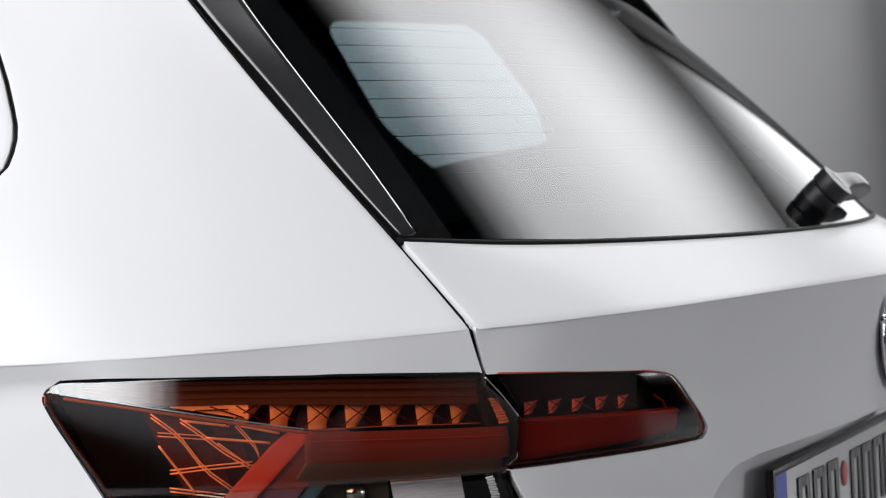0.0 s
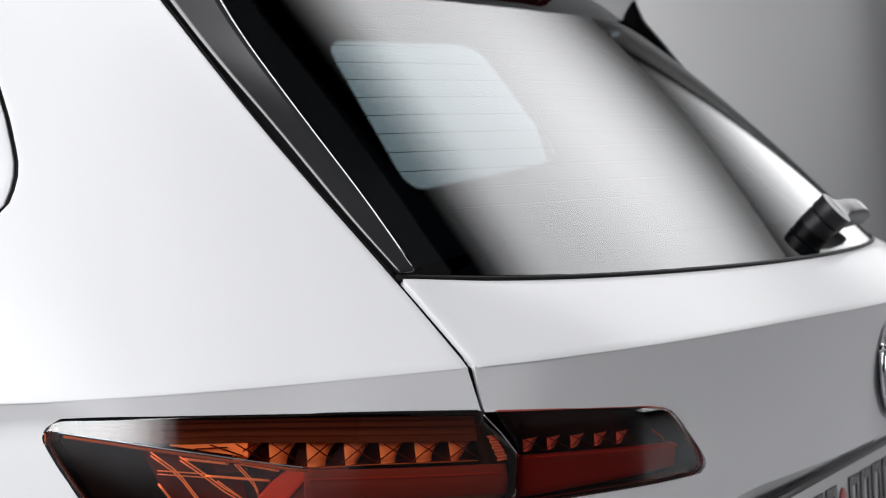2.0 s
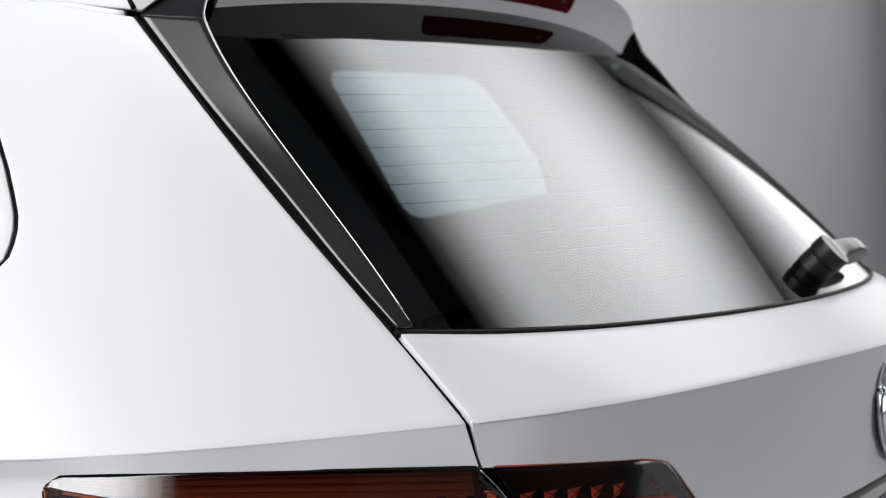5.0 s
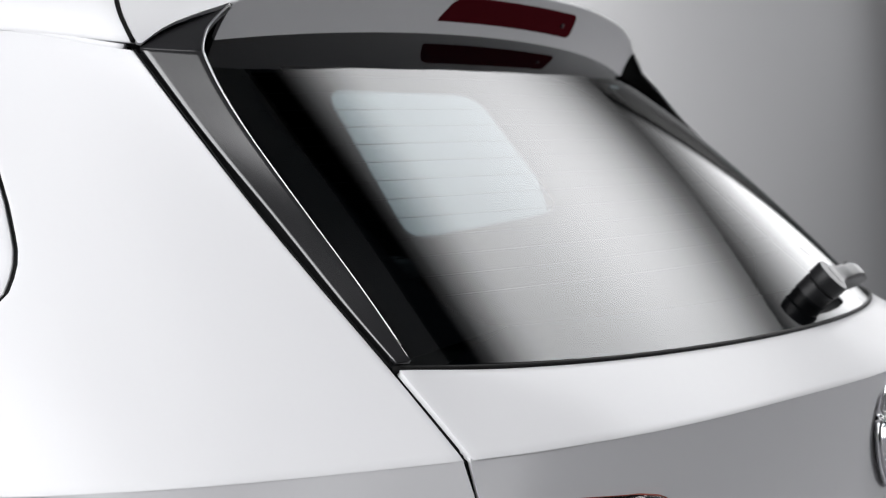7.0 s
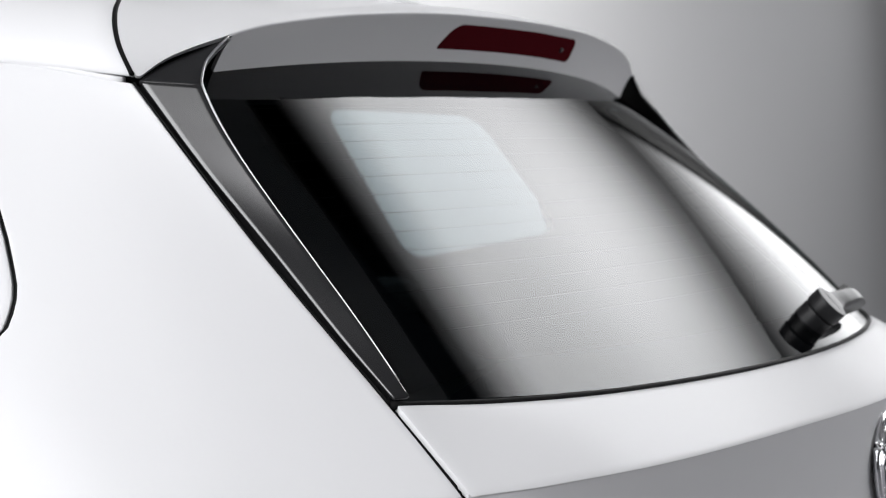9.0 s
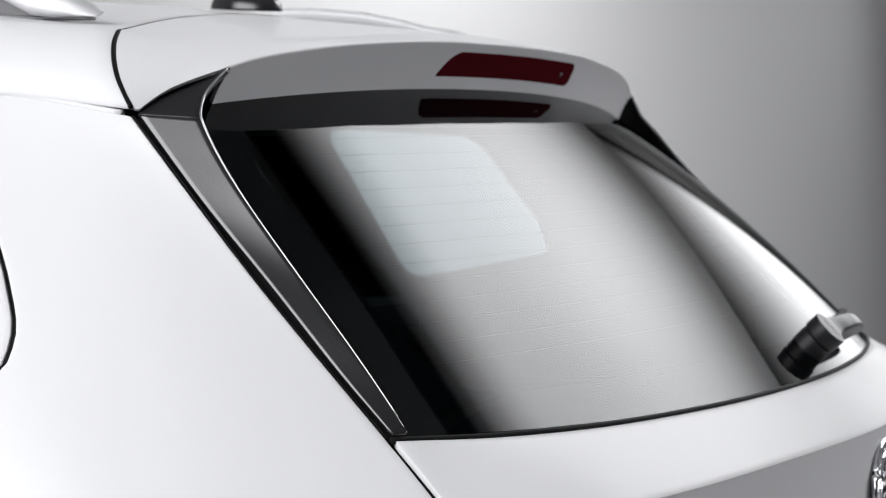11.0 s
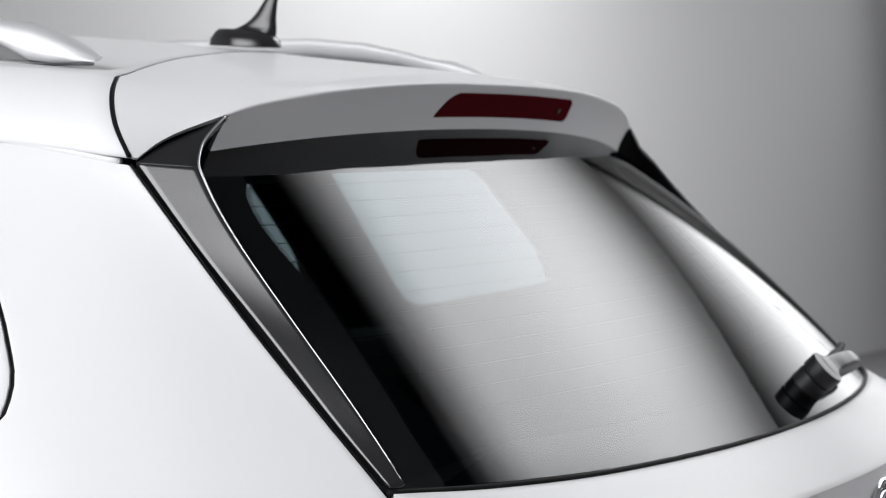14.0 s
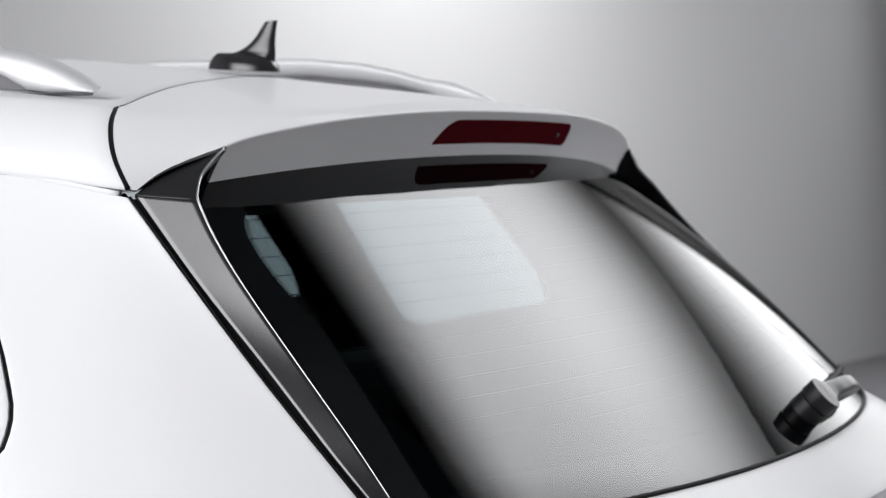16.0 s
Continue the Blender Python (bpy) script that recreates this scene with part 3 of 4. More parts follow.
def gap_y(u):
    return float(np.interp(abs(u), [0, 0.1, 0.2, 0.3, 0.4, 0.5, 0.6, 0.68, 0.74, 0.80, 0.86, 0.92, 0.96, 1.0], [0.738, 0.731, 0.716, 0.700, 0.680, 0.652, 0.622, 0.596, 0.579, 0.566, 0.552, 0.538, 0.528, 0.519]))


us = np.concatenate([np.linspace(-1, -0.7, 41)[:-1], np.linspace(-0.7, 0.7, 81), np.linspace(0.7, 1, 41)[1:]])
smooth_gap = np.array([gap_y(u) for u in us])
for k in range(4):
    smooth_gap[1:-1] = (smooth_gap[:-2] + 2 * smooth_gap[1:-1] + smooth_gap[2:]) / 4
gap3 = np.array([roof_at(u, y) for u, y in zip(us, smooth_gap)])
lip3 = np.vstack([curve([(-0.6325, 0.5160, 1.4545), (-0.612, 0.5045, 1.469), (-0.59, 0.4905, 1.4795), (-0.57, 0.477, 1.487)]), curve([(-0.5525, 0.4665, 1.493), (-0.517, 0.456, 1.5015), (-0.481, 0.445, 1.5075), (-0.399, 0.426, 1.517), (-0.304, 0.412, 1.524), (-0.196, 0.399, 1.5285), (-0.061, 0.392, 1.530), (0, 0.391, 1.530)])])
lip3 = np.vstack([lip3, mirror_line(lip3)[1:]])
L, G3 = even(lip3, 161), gap3
w = np.clip((0.54 - np.abs(L[:, :1])) / 0.40, 0, 1)
w = w * w * (3 - 2 * w)
K = L * 0.84 + G3 * 0.16 + np.array([0, 0, 0.006]) * w
M = L * 0.5 + G3 * 0.5 + np.array([0, 0, 0.004]) * w
top_rows = np.concatenate([ruled(L, K, 161, 6)[:-1], loft([K, M, G3], 161, 8)])
sel = [k for k in range(161) if abs(L[k][0]) < 0.553]
lip_in = L[sel]
foot_line = fair([(-0.557, 0, 1.459), (-0.528, 0, 1.461), (-0.489, 0, 1.464), (-0.452, 0, 1.468), (-0.413, 0, 1.470), (-0.364, 0, 1.473), (-0.267, 0, 1.478), (-0.123, 0, 1.481), (0, 0, 1.4815)], 121)
foot_z = lambda x: float(np.interp(x, foot_line[:, 0], foot_line[:, 2]))
wide = lambda x: x * (1 + 0.006 * (abs(x) / 0.553) ** 3)
foot = np.array([on_glass(wide(p[0]), foot_z(wide(p[0])), 0.0) for p in lip_in])
# the face, a rounded lip and the top in one skin
f = np.linspace(0, 1, 12)[:, None, None]
face = foot[None] * (1 - f) + lip_in[None] * f
face = face - normals(face) * (0.002 * 4 * f * (1 - f))
far_rows = [r for r in top_rows if np.linalg.norm(r - L, axis=1)[sel].min() > 0.0045]
span = np.linalg.norm(far_rows[0] - L, axis=1, keepdims=True)
over = L + (far_rows[0] - L) / span * np.minimum(0.004, 0.7 * span)
down = L.copy()
down[sel] = lip_in + (face[-3] - lip_in) / np.linalg.norm(face[-3] - lip_in, axis=1, keepdims=True) * 0.004
lip_rows = [L * (1 - q) + over * q for q in np.linspace(0, 1, 7)]
for q, row in zip(np.linspace(0, 1, 7), lip_rows):
    row[sel] = (down * (1 - q) ** 2 + L * 2 * q * (1 - q) + over * q * q)[sel]
low_rows = [r for r in face if np.linalg.norm(r - lip_in, axis=1).min() > 0.0045]
skin = joined([np.array(low_rows + [down[sel]]), np.array(lip_rows + far_rows)])
spoiler = part("spoiler", folded(skin, 0.004), PAINT, car, "white roof spoiler on top of the tailgate", smooth=60)


reach = [0.0, 0.01, 0.03, 0.06, 0.10, 0.15, 0.21, 0.28, 0.36, 0.45, 0.55, 0.66, 0.78, 0.90, 1.0]
roof_rows = []
for f in reach:
    row = []
    for u, y in zip(us, smooth_gap):
        y0 = y + 0.0042 + 0.001 * abs(u)
        p = roof_at(u, y0 + (2.6 - y0) * f)
        if f < 0.03:
            p = p + np.array([0.0035 * np.sign(u) * max(0, (abs(u) - 0.72) / 0.28), 0, 0])
        row.append(p)
    roof_rows.append(row)
part("roof_panel", sheet(np.array(roof_rows), 0.01), PAINT, car)
drip = drip_side[(drip_side[:, 1] < 1.5) & (drip_side[:, 1] > 0.524)]
for s in (1, -1):
    part("drip_strip", tube(drip * np.array([s, 1, 1]) + np.array([0.004 * s, 0, 0.0015]), 0.0042), PAINT, car)
ns = 40
# Seam's bright edge is put into the seal's colour, its shade into a dark tube.
part("roof_seal", tube(G3[ns:-ns] + np.array([0, 0.002, -0.0030]), 0.0046), SEAM_GREY, car)
part("seam_shadow", tube(G3[ns:-ns] + np.array([0, -0.0004, 0.0000]), 0.0009), RUBBER, car)
for row in (G3[1:ns], G3[-ns:-1]):
    part("seam_seal", tube(row + np.array([np.sign(row[0][0]) * 0.0005, 0.003, -0.002]), 0.0032), RUBBER, car)

# brake light in the spoiler's face
face = ruled(foot, lip_in, 121, 10, -0.002)


def on_face(x, f, out):
    nn = normals(face)
    p = np.array([[np.interp(x, r[:, 0], r[:, k]) for k in range(3)] for r in face])
    n = np.array([[np.interp(x, r[:, 0], m[:, k]) for k in range(3)] for r, m in zip(face, nn)])
    t = np.linspace(0, 1, len(p))
    return np.array([np.interp(f, t, p[:, k]) for k in range(3)]) + np.array([np.interp(f, t, n[:, k]) for k in range(3)]) * out


brake = []
for k in np.linspace(0, 1, 15):
    low = -0.185 + 0.017 * k + 0.012 * max(0, 2 * k - 1) ** 3
    high = 0.199 - 0.012 * k - 0.010 * abs(2 * k - 1) ** 5
    brake.append([on_face(x, 0.27 + 0.49 * k, 0.0012) for x in np.linspace(low, high, 30)])
part("brake_light", sheet(np.array(brake), 0.005), DARK_RED, spoiler, "dark red third brake light")
part("washer_nozzle", tube([on_face(0.150, 0.5, 0.0), on_face(0.150, 0.5, 0.003)], 0.003, 10), INK, spoiler)

# antenna
def antenna():
    ob = tagged(new("antenna"), "gloss black shark fin aerial")
    ob.parent = car
    base = bmesh.new()
    rings = []
    for k, (wd, ln, z) in enumerate([(0.030, 0.050, -0.004), (0.029, 0.048, 0.004), (0.022, 0.042, 0.012), (0.012, 0.036, 0.017)]):
        rings.append([base.verts.new((wd * math.cos(a) * (1 - 0.35 * max(0, math.sin(a))), 0.769 + ln * math.sin(a), 1.6085 + z + 0.105 * ln * math.sin(a))) for a in np.arange(28) * 2 * math.pi / 28])
    for x, y in zip(rings[:-1], rings[1:]):
        for k in range(28):
            base.faces.new((x[k], x[(k + 1) % 28], y[(k + 1) % 28], y[k]))
    base.faces.new(rings[-1])
    part("base", base, AERIAL_BLACK, ob)
    fin = bmesh.new()
    lead = curve([(0, 0.812, 1.618), (0, 0.785, 1.6265), (0, 0.767, 1.632), (0, 0.752, 1.642), (0, 0.742, 1.654), (0, 0.735, 1.6625)])
    trail = curve([(0, 0.724, 1.612), (0, 0.7225, 1.622), (0, 0.7225, 1.632), (0, 0.7215, 1.642), (0, 0.7200, 1.652), (0, 0.7175, 1.6628)])
    loops = []
    for k, (a, b) in enumerate(zip(even(lead, 14), even(trail, 14))):
        c, h = (a + b) / 2, np.linalg.norm(a - b) / 2
        wd = np.interp(k / 13, [0, 0.3, 1], [0.017, 0.008, 0.0035])
        d = (a - b) / max(1e-6, np.linalg.norm(a - b))
        loops.append([fin.verts.new(c + d * h * math.cos(q) + np.array([1, 0, 0]) * wd * math.sin(q)) for q in np.arange(16) * 2 * math.pi / 16])
    for x, y in zip(loops[:-1], loops[1:]):
        for k in range(16):
            fin.faces.new((x[k], x[(k + 1) % 16], y[(k + 1) % 16], y[k]))
    fin.faces.new(loops[-1])
    part("fin", fin, AERIAL_BLACK, ob, recalc=True)


antenna()

# roof rails
def rail(s):
    ys = np.array([0.640, 0.650, 0.668, 0.690, 0.714, 0.735, 0.757, 0.80, 0.86, 0.95, 1.2, 1.8, 2.2, 2.3])
    top = np.interp(ys, [0.640, 0.655, 0.69, 0.715, 0.757, 0.81, 0.865, 0.95, 1.2, 1.8, 2.2, 2.3], [1.562, 1.574, 1.591, 1.601, 1.609, 1.626, 1.640, 1.652, 1.668, 1.668, 1.64, 1.58])
    low = np.interp(ys, [0.640, 0.66, 0.69, 0.714, 0.757, 0.81, 0.95, 1.2, 1.8, 2.2, 2.3], [1.556, 1.557, 1.5585, 1.5625, 1.586, 1.603, 1.625, 1.638, 1.638, 1.60, 1.56])
    bm = bmesh.new()
    loops = []
    for y, a, b in zip(ys, top, low):
        c, h = (a + b) / 2, (a - b) / 2
        wd = 0.017 * min(1.0, 0.25 + (y - 0.640) / 0.05)
        loops.append([bm.verts.new((s * (0.507 + 0.01 * (y - 0.64)) + s * wd * np.sign(math.cos(q)) * abs(math.cos(q)) ** 0.7 - s * 0.006 * math.sin(q), y, c + h * np.sign(math.sin(q)) * abs(math.sin(q)) ** 0.7)) for q in np.arange(20) * 2 * math.pi / 20])
    for x, y in zip(loops[:-1], loops[1:]):
        for k in range(20):
            bm.faces.new((x[k], x[(k + 1) % 20], y[(k + 1) % 20], y[k]))
    bm.faces.new(loops[0])
    bm.faces.new(loops[-1])
    r = part("roof_rail", bm, ALU, car, "silver roof rail", recalc=True)
    line = curve([(s * 0.507, 0.650, 1.5555), (s * 0.508, 0.72, 1.561), (s * 0.51, 0.80, 1.570), (s * 0.513, 1.0, 1.585)])
    part("rail_gasket", tube(line, 0.009, 8, 0.25), RAIL_GREY, r)
    # A dark plate closes the opening under the rail, in place of its shade.
    tall = np.array([(s * (0.507 + 0.01 * (y - 0.64)), y, z) for y, z in zip(ys, low)])[4:-2]
    foot = tall * np.array([1, 1, 0]) + np.array([[0, 0, min(p[2], roof_at(0.62 * s, p[1])[2]) - 0.006] for p in tall])
    infill = ruled(foot, tall + np.array([0, 0, 0.004]), 30, 3)
    part("rail_gap_infill", sheet(infill if s > 0 else infill[:, ::-1], 0.008), RAIL_GREY, r)


rail(-1)
rail(1)

# wiper on the window's lower middle
def wiper():
    ob = tagged(new("rear_wiper"), "black rear wiper arm with its pivot cap")
    ob.parent = car
    n = np.array([0.03, -0.76, 0.65])
    base = np.array([0.060, 0.0905, 1.1715])
    at = lambda d: base + n * d
    side = np.array([1.0, 0.0, -0.046])
    side = side / np.linalg.norm(side)
    over = np.cross(n, side)

    def turned(rings):
        """A round body about the pivot, from (height, radius) rings."""
        bm = bmesh.new()
        loops = [[bm.verts.new(at(d) + (side * math.cos(q) + over * math.sin(q)) * r) for q in np.arange(48) * 2 * math.pi / 48] for d, r in rings]
        for a, b in zip(loops[:-1], loops[1:]):
            for k in range(48):
                bm.faces.new((a[k], a[(k + 1) % 48], b[(k + 1) % 48], b[k]))
        bm.faces.new(loops[0])
        bm.faces.new(loops[-1])
        return bm

    part("cap", turned([(-0.004, 0.0204), (0.0135, 0.0206), (0.0143, 0.0203), (0.0147, 0.0195)]), SATIN_BLACK, ob, smooth=15, recalc=True)
    part("neck", turned([(0.0140, 0.0190), (0.0180, 0.0190)]), RUBBER, ob, smooth=15, recalc=True)
    part("head", turned([(0.0164, 0.0208), (0.0168, 0.0215), (0.0176, 0.0217), (0.0326, 0.0217), (0.0333, 0.0214), (0.0336, 0.0206)]), ARM_BLACK, ob, smooth=15, recalc=True)
    # the arm dips behind the head, then humps over the spring and tapers to the blade
    arm = bmesh.new()
    loops = []
    up = np.array([0, 0.65, 0.76])
    ways = np.linspace(0.004, 0.192, 34)
    for x in ways:
        top = float(np.interp(x, [0.004, 0.022, 0.038, 0.055, 0.080, 0.120, 0.155, 0.192], [0.0339, 0.0326, 0.0300, 0.0302, 0.0322, 0.0325, 0.0280, 0.0190]))
        foot = float(np.interp(x, [0.004, 0.030, 0.070, 0.120, 0.192], [0.0175, 0.0110, 0.0000, -0.0020, 0.0020]))
        wd = float(np.interp(x, [0.004, 0.014, 0.034, 0.060, 0.192], [0.0205, 0.0195, 0.0150, 0.0120, 0.0095]))
        p = at((top + foot) / 2) + np.array([x, 0.0, 0.0]) + up * 0.0040 * min(1.0, x / 0.05)
        loops.append([arm.verts.new(p + up * wd * np.sign(math.cos(q)) * abs(math.cos(q)) ** 0.4 + n * (top - foot) / 2 * np.sign(math.sin(q)) * abs(math.sin(q)) ** 0.4) for q in np.arange(28) * 2 * math.pi / 28])
    for x, y in zip(loops[:-1], loops[1:]):
        for k in range(28):
            arm.faces.new((x[k], x[(k + 1) % 28], y[(k + 1) % 28], y[k]))
    arm.faces.new(loops[0])
    arm.faces.new(loops[-1])
    part("arm", arm, ARM_BLACK, ob, recalc=True)
    part("blade", tube([on_glass(x, 1.180 + 0.01 * x, 0.008) for x in np.linspace(0.16, 0.40, 16)], 0.005, 8), RUBBER, ob)


wiper()

# badge: plain chrome ring round a dark disc with a plain chrome device
def badge():
    ob = tagged(new("badge"), "round chrome badge")
    ob.parent = tailgate
    c = np.array([0.0, -0.006, 1.021])
    a = np.arange(49) * 2 * math.pi / 48
    ring = np.stack([c[0] + 0.0525 * np.cos(a), c[1] + 0 * a, c[2] + 0.0525 * np.sin(a)], 1)
    part("ring", tube(ring, 0.0045, 10), CHROME, ob)
    inner = np.stack([c[0] + 0.040 * np.cos(a), c[1] - 0.001 + 0 * a, c[2] + 0.040 * np.sin(a)], 1)
    part("inner_ring", tube(inner, 0.0030, 8), CHROME, ob)
    for q in np.arange(24) * 2 * math.pi / 24:
        p = c + np.array([0.0465 * math.cos(q), -0.0015, 0.0465 * math.sin(q)])
        r = np.array([0.0030 * math.cos(q), 0, 0.0030 * math.sin(q)])
        part("rim_bar", tube([p - r, p + r], 0.0011, 6), CHROME, ob)
    part("disc", tube([c + np.array([0, 0.006, 0]), c + np.array([0, -0.001, 0])], 0.049, 40), GLOSS_BLACK, ob)
    for k in range(3):
        p = c + np.array([-0.018, -0.003, 0.02 - 0.02 * k])
        part("device", tube([p + np.array([-0.012, 0, -0.004]), p + np.array([0.002, -0.002, 0.003]), p + np.array([0.030, 0, 0.004])], [0.002, 0.006, 0.002], 8, 0.6), CHROME, ob)


badge()

# number plate with plain bars
def plate():
    ob = tagged(new("number_plate"), "white number plate in a black frame")
    ob.parent = tailgate
    z1, z0, y = 0.9065, 0.7965, 0.060
    part("backing", box((-0.262, y, z0), (0.262, y + 0.003, z1), 0.0008), PLATE_GREY, ob)
    for lo, hi in (((-0.268, y - 0.003, z1), (0.268, y + 0.006, z1 + 0.0075)), ((-0.268, y - 0.003, z0 - 0.0075), (0.268, y + 0.006, z0)), ((-0.2695, y - 0.0028, z0 - 0.007), (-0.262, y + 0.0055, z1 + 0.007)), ((0.262, y - 0.0028, z0 - 0.007), (0.2695, y + 0.0055, z1 + 0.007))):
        part("frame_bar", box(lo, hi, 0.001), SATIN_BLACK, ob)
    part("blue_band", box((-0.262, y - 0.0012, z0), (-0.219, y - 0.0004, z1)), PLATE_BLUE, ob)
    for x in (-0.158, -0.098, -0.040, 0.060, 0.113, 0.166, 0.219):
        for lo, hi in (((x - 0.022, 0.82), (x - 0.010, 0.893)), ((x + 0.010, 0.82), (x + 0.022, 0.893)), ((x - 0.0095, 0.882), (x + 0.0095, 0.893))):
            part("bar", box((lo[0], y - 0.0025, lo[1]), (hi[0], y - 0.0005, hi[1]), 0.0006), INK, ob)
    part("sticker", tube([(0.010, y - 0.0015, 0.872), (0.010, y + 0.0005, 0.872)], 0.014, 24), STICKER, ob)


plate()

# --- tail lamps ---
def lamp_at(s, z, depth, side=-1):
    """A place in the left lamps: s metres along the skin from the lamp's front tip, at height z, depth metres inside."""
    line = PLAN[(PLAN[:, 1] < 0.62)]
    run = np.concatenate([[0], np.cumsum(np.linalg.norm(np.diff(line, axis=0), axis=1))])
    tip = float(np.interp(-0.460, -line[:, 1], run))
    k = s + tip
    p = np.array([np.interp(k, run, line[:, c]) for c in range(3)])
    q = np.array([np.interp(k + 0.004, run, line[:, c]) for c in range(3)]) - np.array([np.interp(k - 0.004, run, line[:, c]) for c in range(3)])
    q /= np.linalg.norm(q)
    p = p + np.array([-q[1], q[0], 0]) * depth
    p[2] = z
    if side > 0:
        p[0] = -p[0]
    return p


def lamp_grid(f, n, m, depth, side=-1):
    """f(i, j) gives s and z for i, j from 0 to 1; depth is a number or a function of i, j."""
    g = np.array([[lamp_at(*f(i, j), depth(i, j) if callable(depth) else depth, side) for i in np.linspace(0, 1, n)] for j in np.linspace(0, 1, m)])
    return g if side < 0 else g[:, ::-1]


def top_z(s):
    return float(np.interp(s, [-0.02, 0, 0.10, 0.224, 0.343, 0.42, 0.51], [1.061, 1.0630, 1.0626, 1.0578, 1.0515, 1.0460, 1.0385]))


def ledge_z(s):
    """The height of the lens's sharp ledge."""
    return float(np.interp(s, [-0.01, 0.0065, 0.05, 0.1063, 0.1583, 0.2043], [1.0560, 1.0539, 1.0469, 1.0364, 1.0259, 1.0171]))


def ledge(s, z):
    """How far the lens stands out of the skin."""
    w = float(np.interp(s, [-0.005, 0.0065, 0.05, 0.1063, 0.1583, 0.190, 0.206, 0.245], [0.0012, 0.0028, 0.0048, 0.0080, 0.0098, 0.0085, 0.0055, 0.0]))
    zc = ledge_z(s)
    if z > zc:
        return w * max(0.0, (top_z(s) - z) / max(0.004, top_z(s) - zc))
    return w * math.exp(-(zc - z) / 0.012)


def split_s(z):
    """Where the two lamps part."""
    return float(np.interp(z, [0.86, 0.95, 0.9755, 0.9768, 0.9808, 1.001, 1.0146, 1.018, 1.034, 1.0510], [0.402, 0.3675, 0.3570, 0.3600, 0.3674, 0.3712, 0.3722, 0.3702, 0.3583, 0.3432]))


def crystal_top(s):
    return float(np.interp(s, [0.1369, 0.2014, 0.2721, 0.3407], [1.039, 1.0353, 1.031, 1.0272]))


def crystal_low(s):
    return float(np.interp(s, [0.1494, 0.205, 0.2529, 0.3399], [1.0230, 1.0153, 1.0148, 1.0117]))


def prisms(corners, n, m, depth, side, mat, ob):
    """A patch of small raised pyramids between four corners."""
    c = [np.array(p) for p in corners]
    bm = bmesh.new()
    at = lambda i, j, d: bm.verts.new(lamp_at(*((c[0] * (1 - i) + c[1] * i) * (1 - j) + (c[3] * (1 - i) + c[2] * i) * j), d, side))
    for a in range(n):
        for b in range(m):
            i, j = (a + 0.5 * (b % 2)) / (n + 0.5), b / m
            di, dj = 0.9 / (n + 0.5), 0.85 / m
            q = [at(i, j, depth), at(i + di, j, depth), at(i + di, j + dj, depth), at(i, j + dj, depth)]
            tip = at(i + di * 0.5, j + dj * 0.4, depth - 0.0014)
            for k in range(4):
                bm.faces.new((q[k], q[(k + 1) % 4], tip))
    part("reflex_patch", bm, mat, ob, "faceted reflector patch", smooth=10, recalc=True)


LAMP_FRONT = curve([(0.86, 0.105, 0), (0.972, 0.040, 0), (1.013, 0.012, 0), (1.030, 0.001, 0), (1.042, -0.0062, 0), (1.046, -0.0081, 0), (1.050, -0.0086, 0), (1.054, -0.0074, 0), (1.057, -0.0047, 0), (1.059, -0.0010, 0), (1.0605, 0.006, 0)], 8)


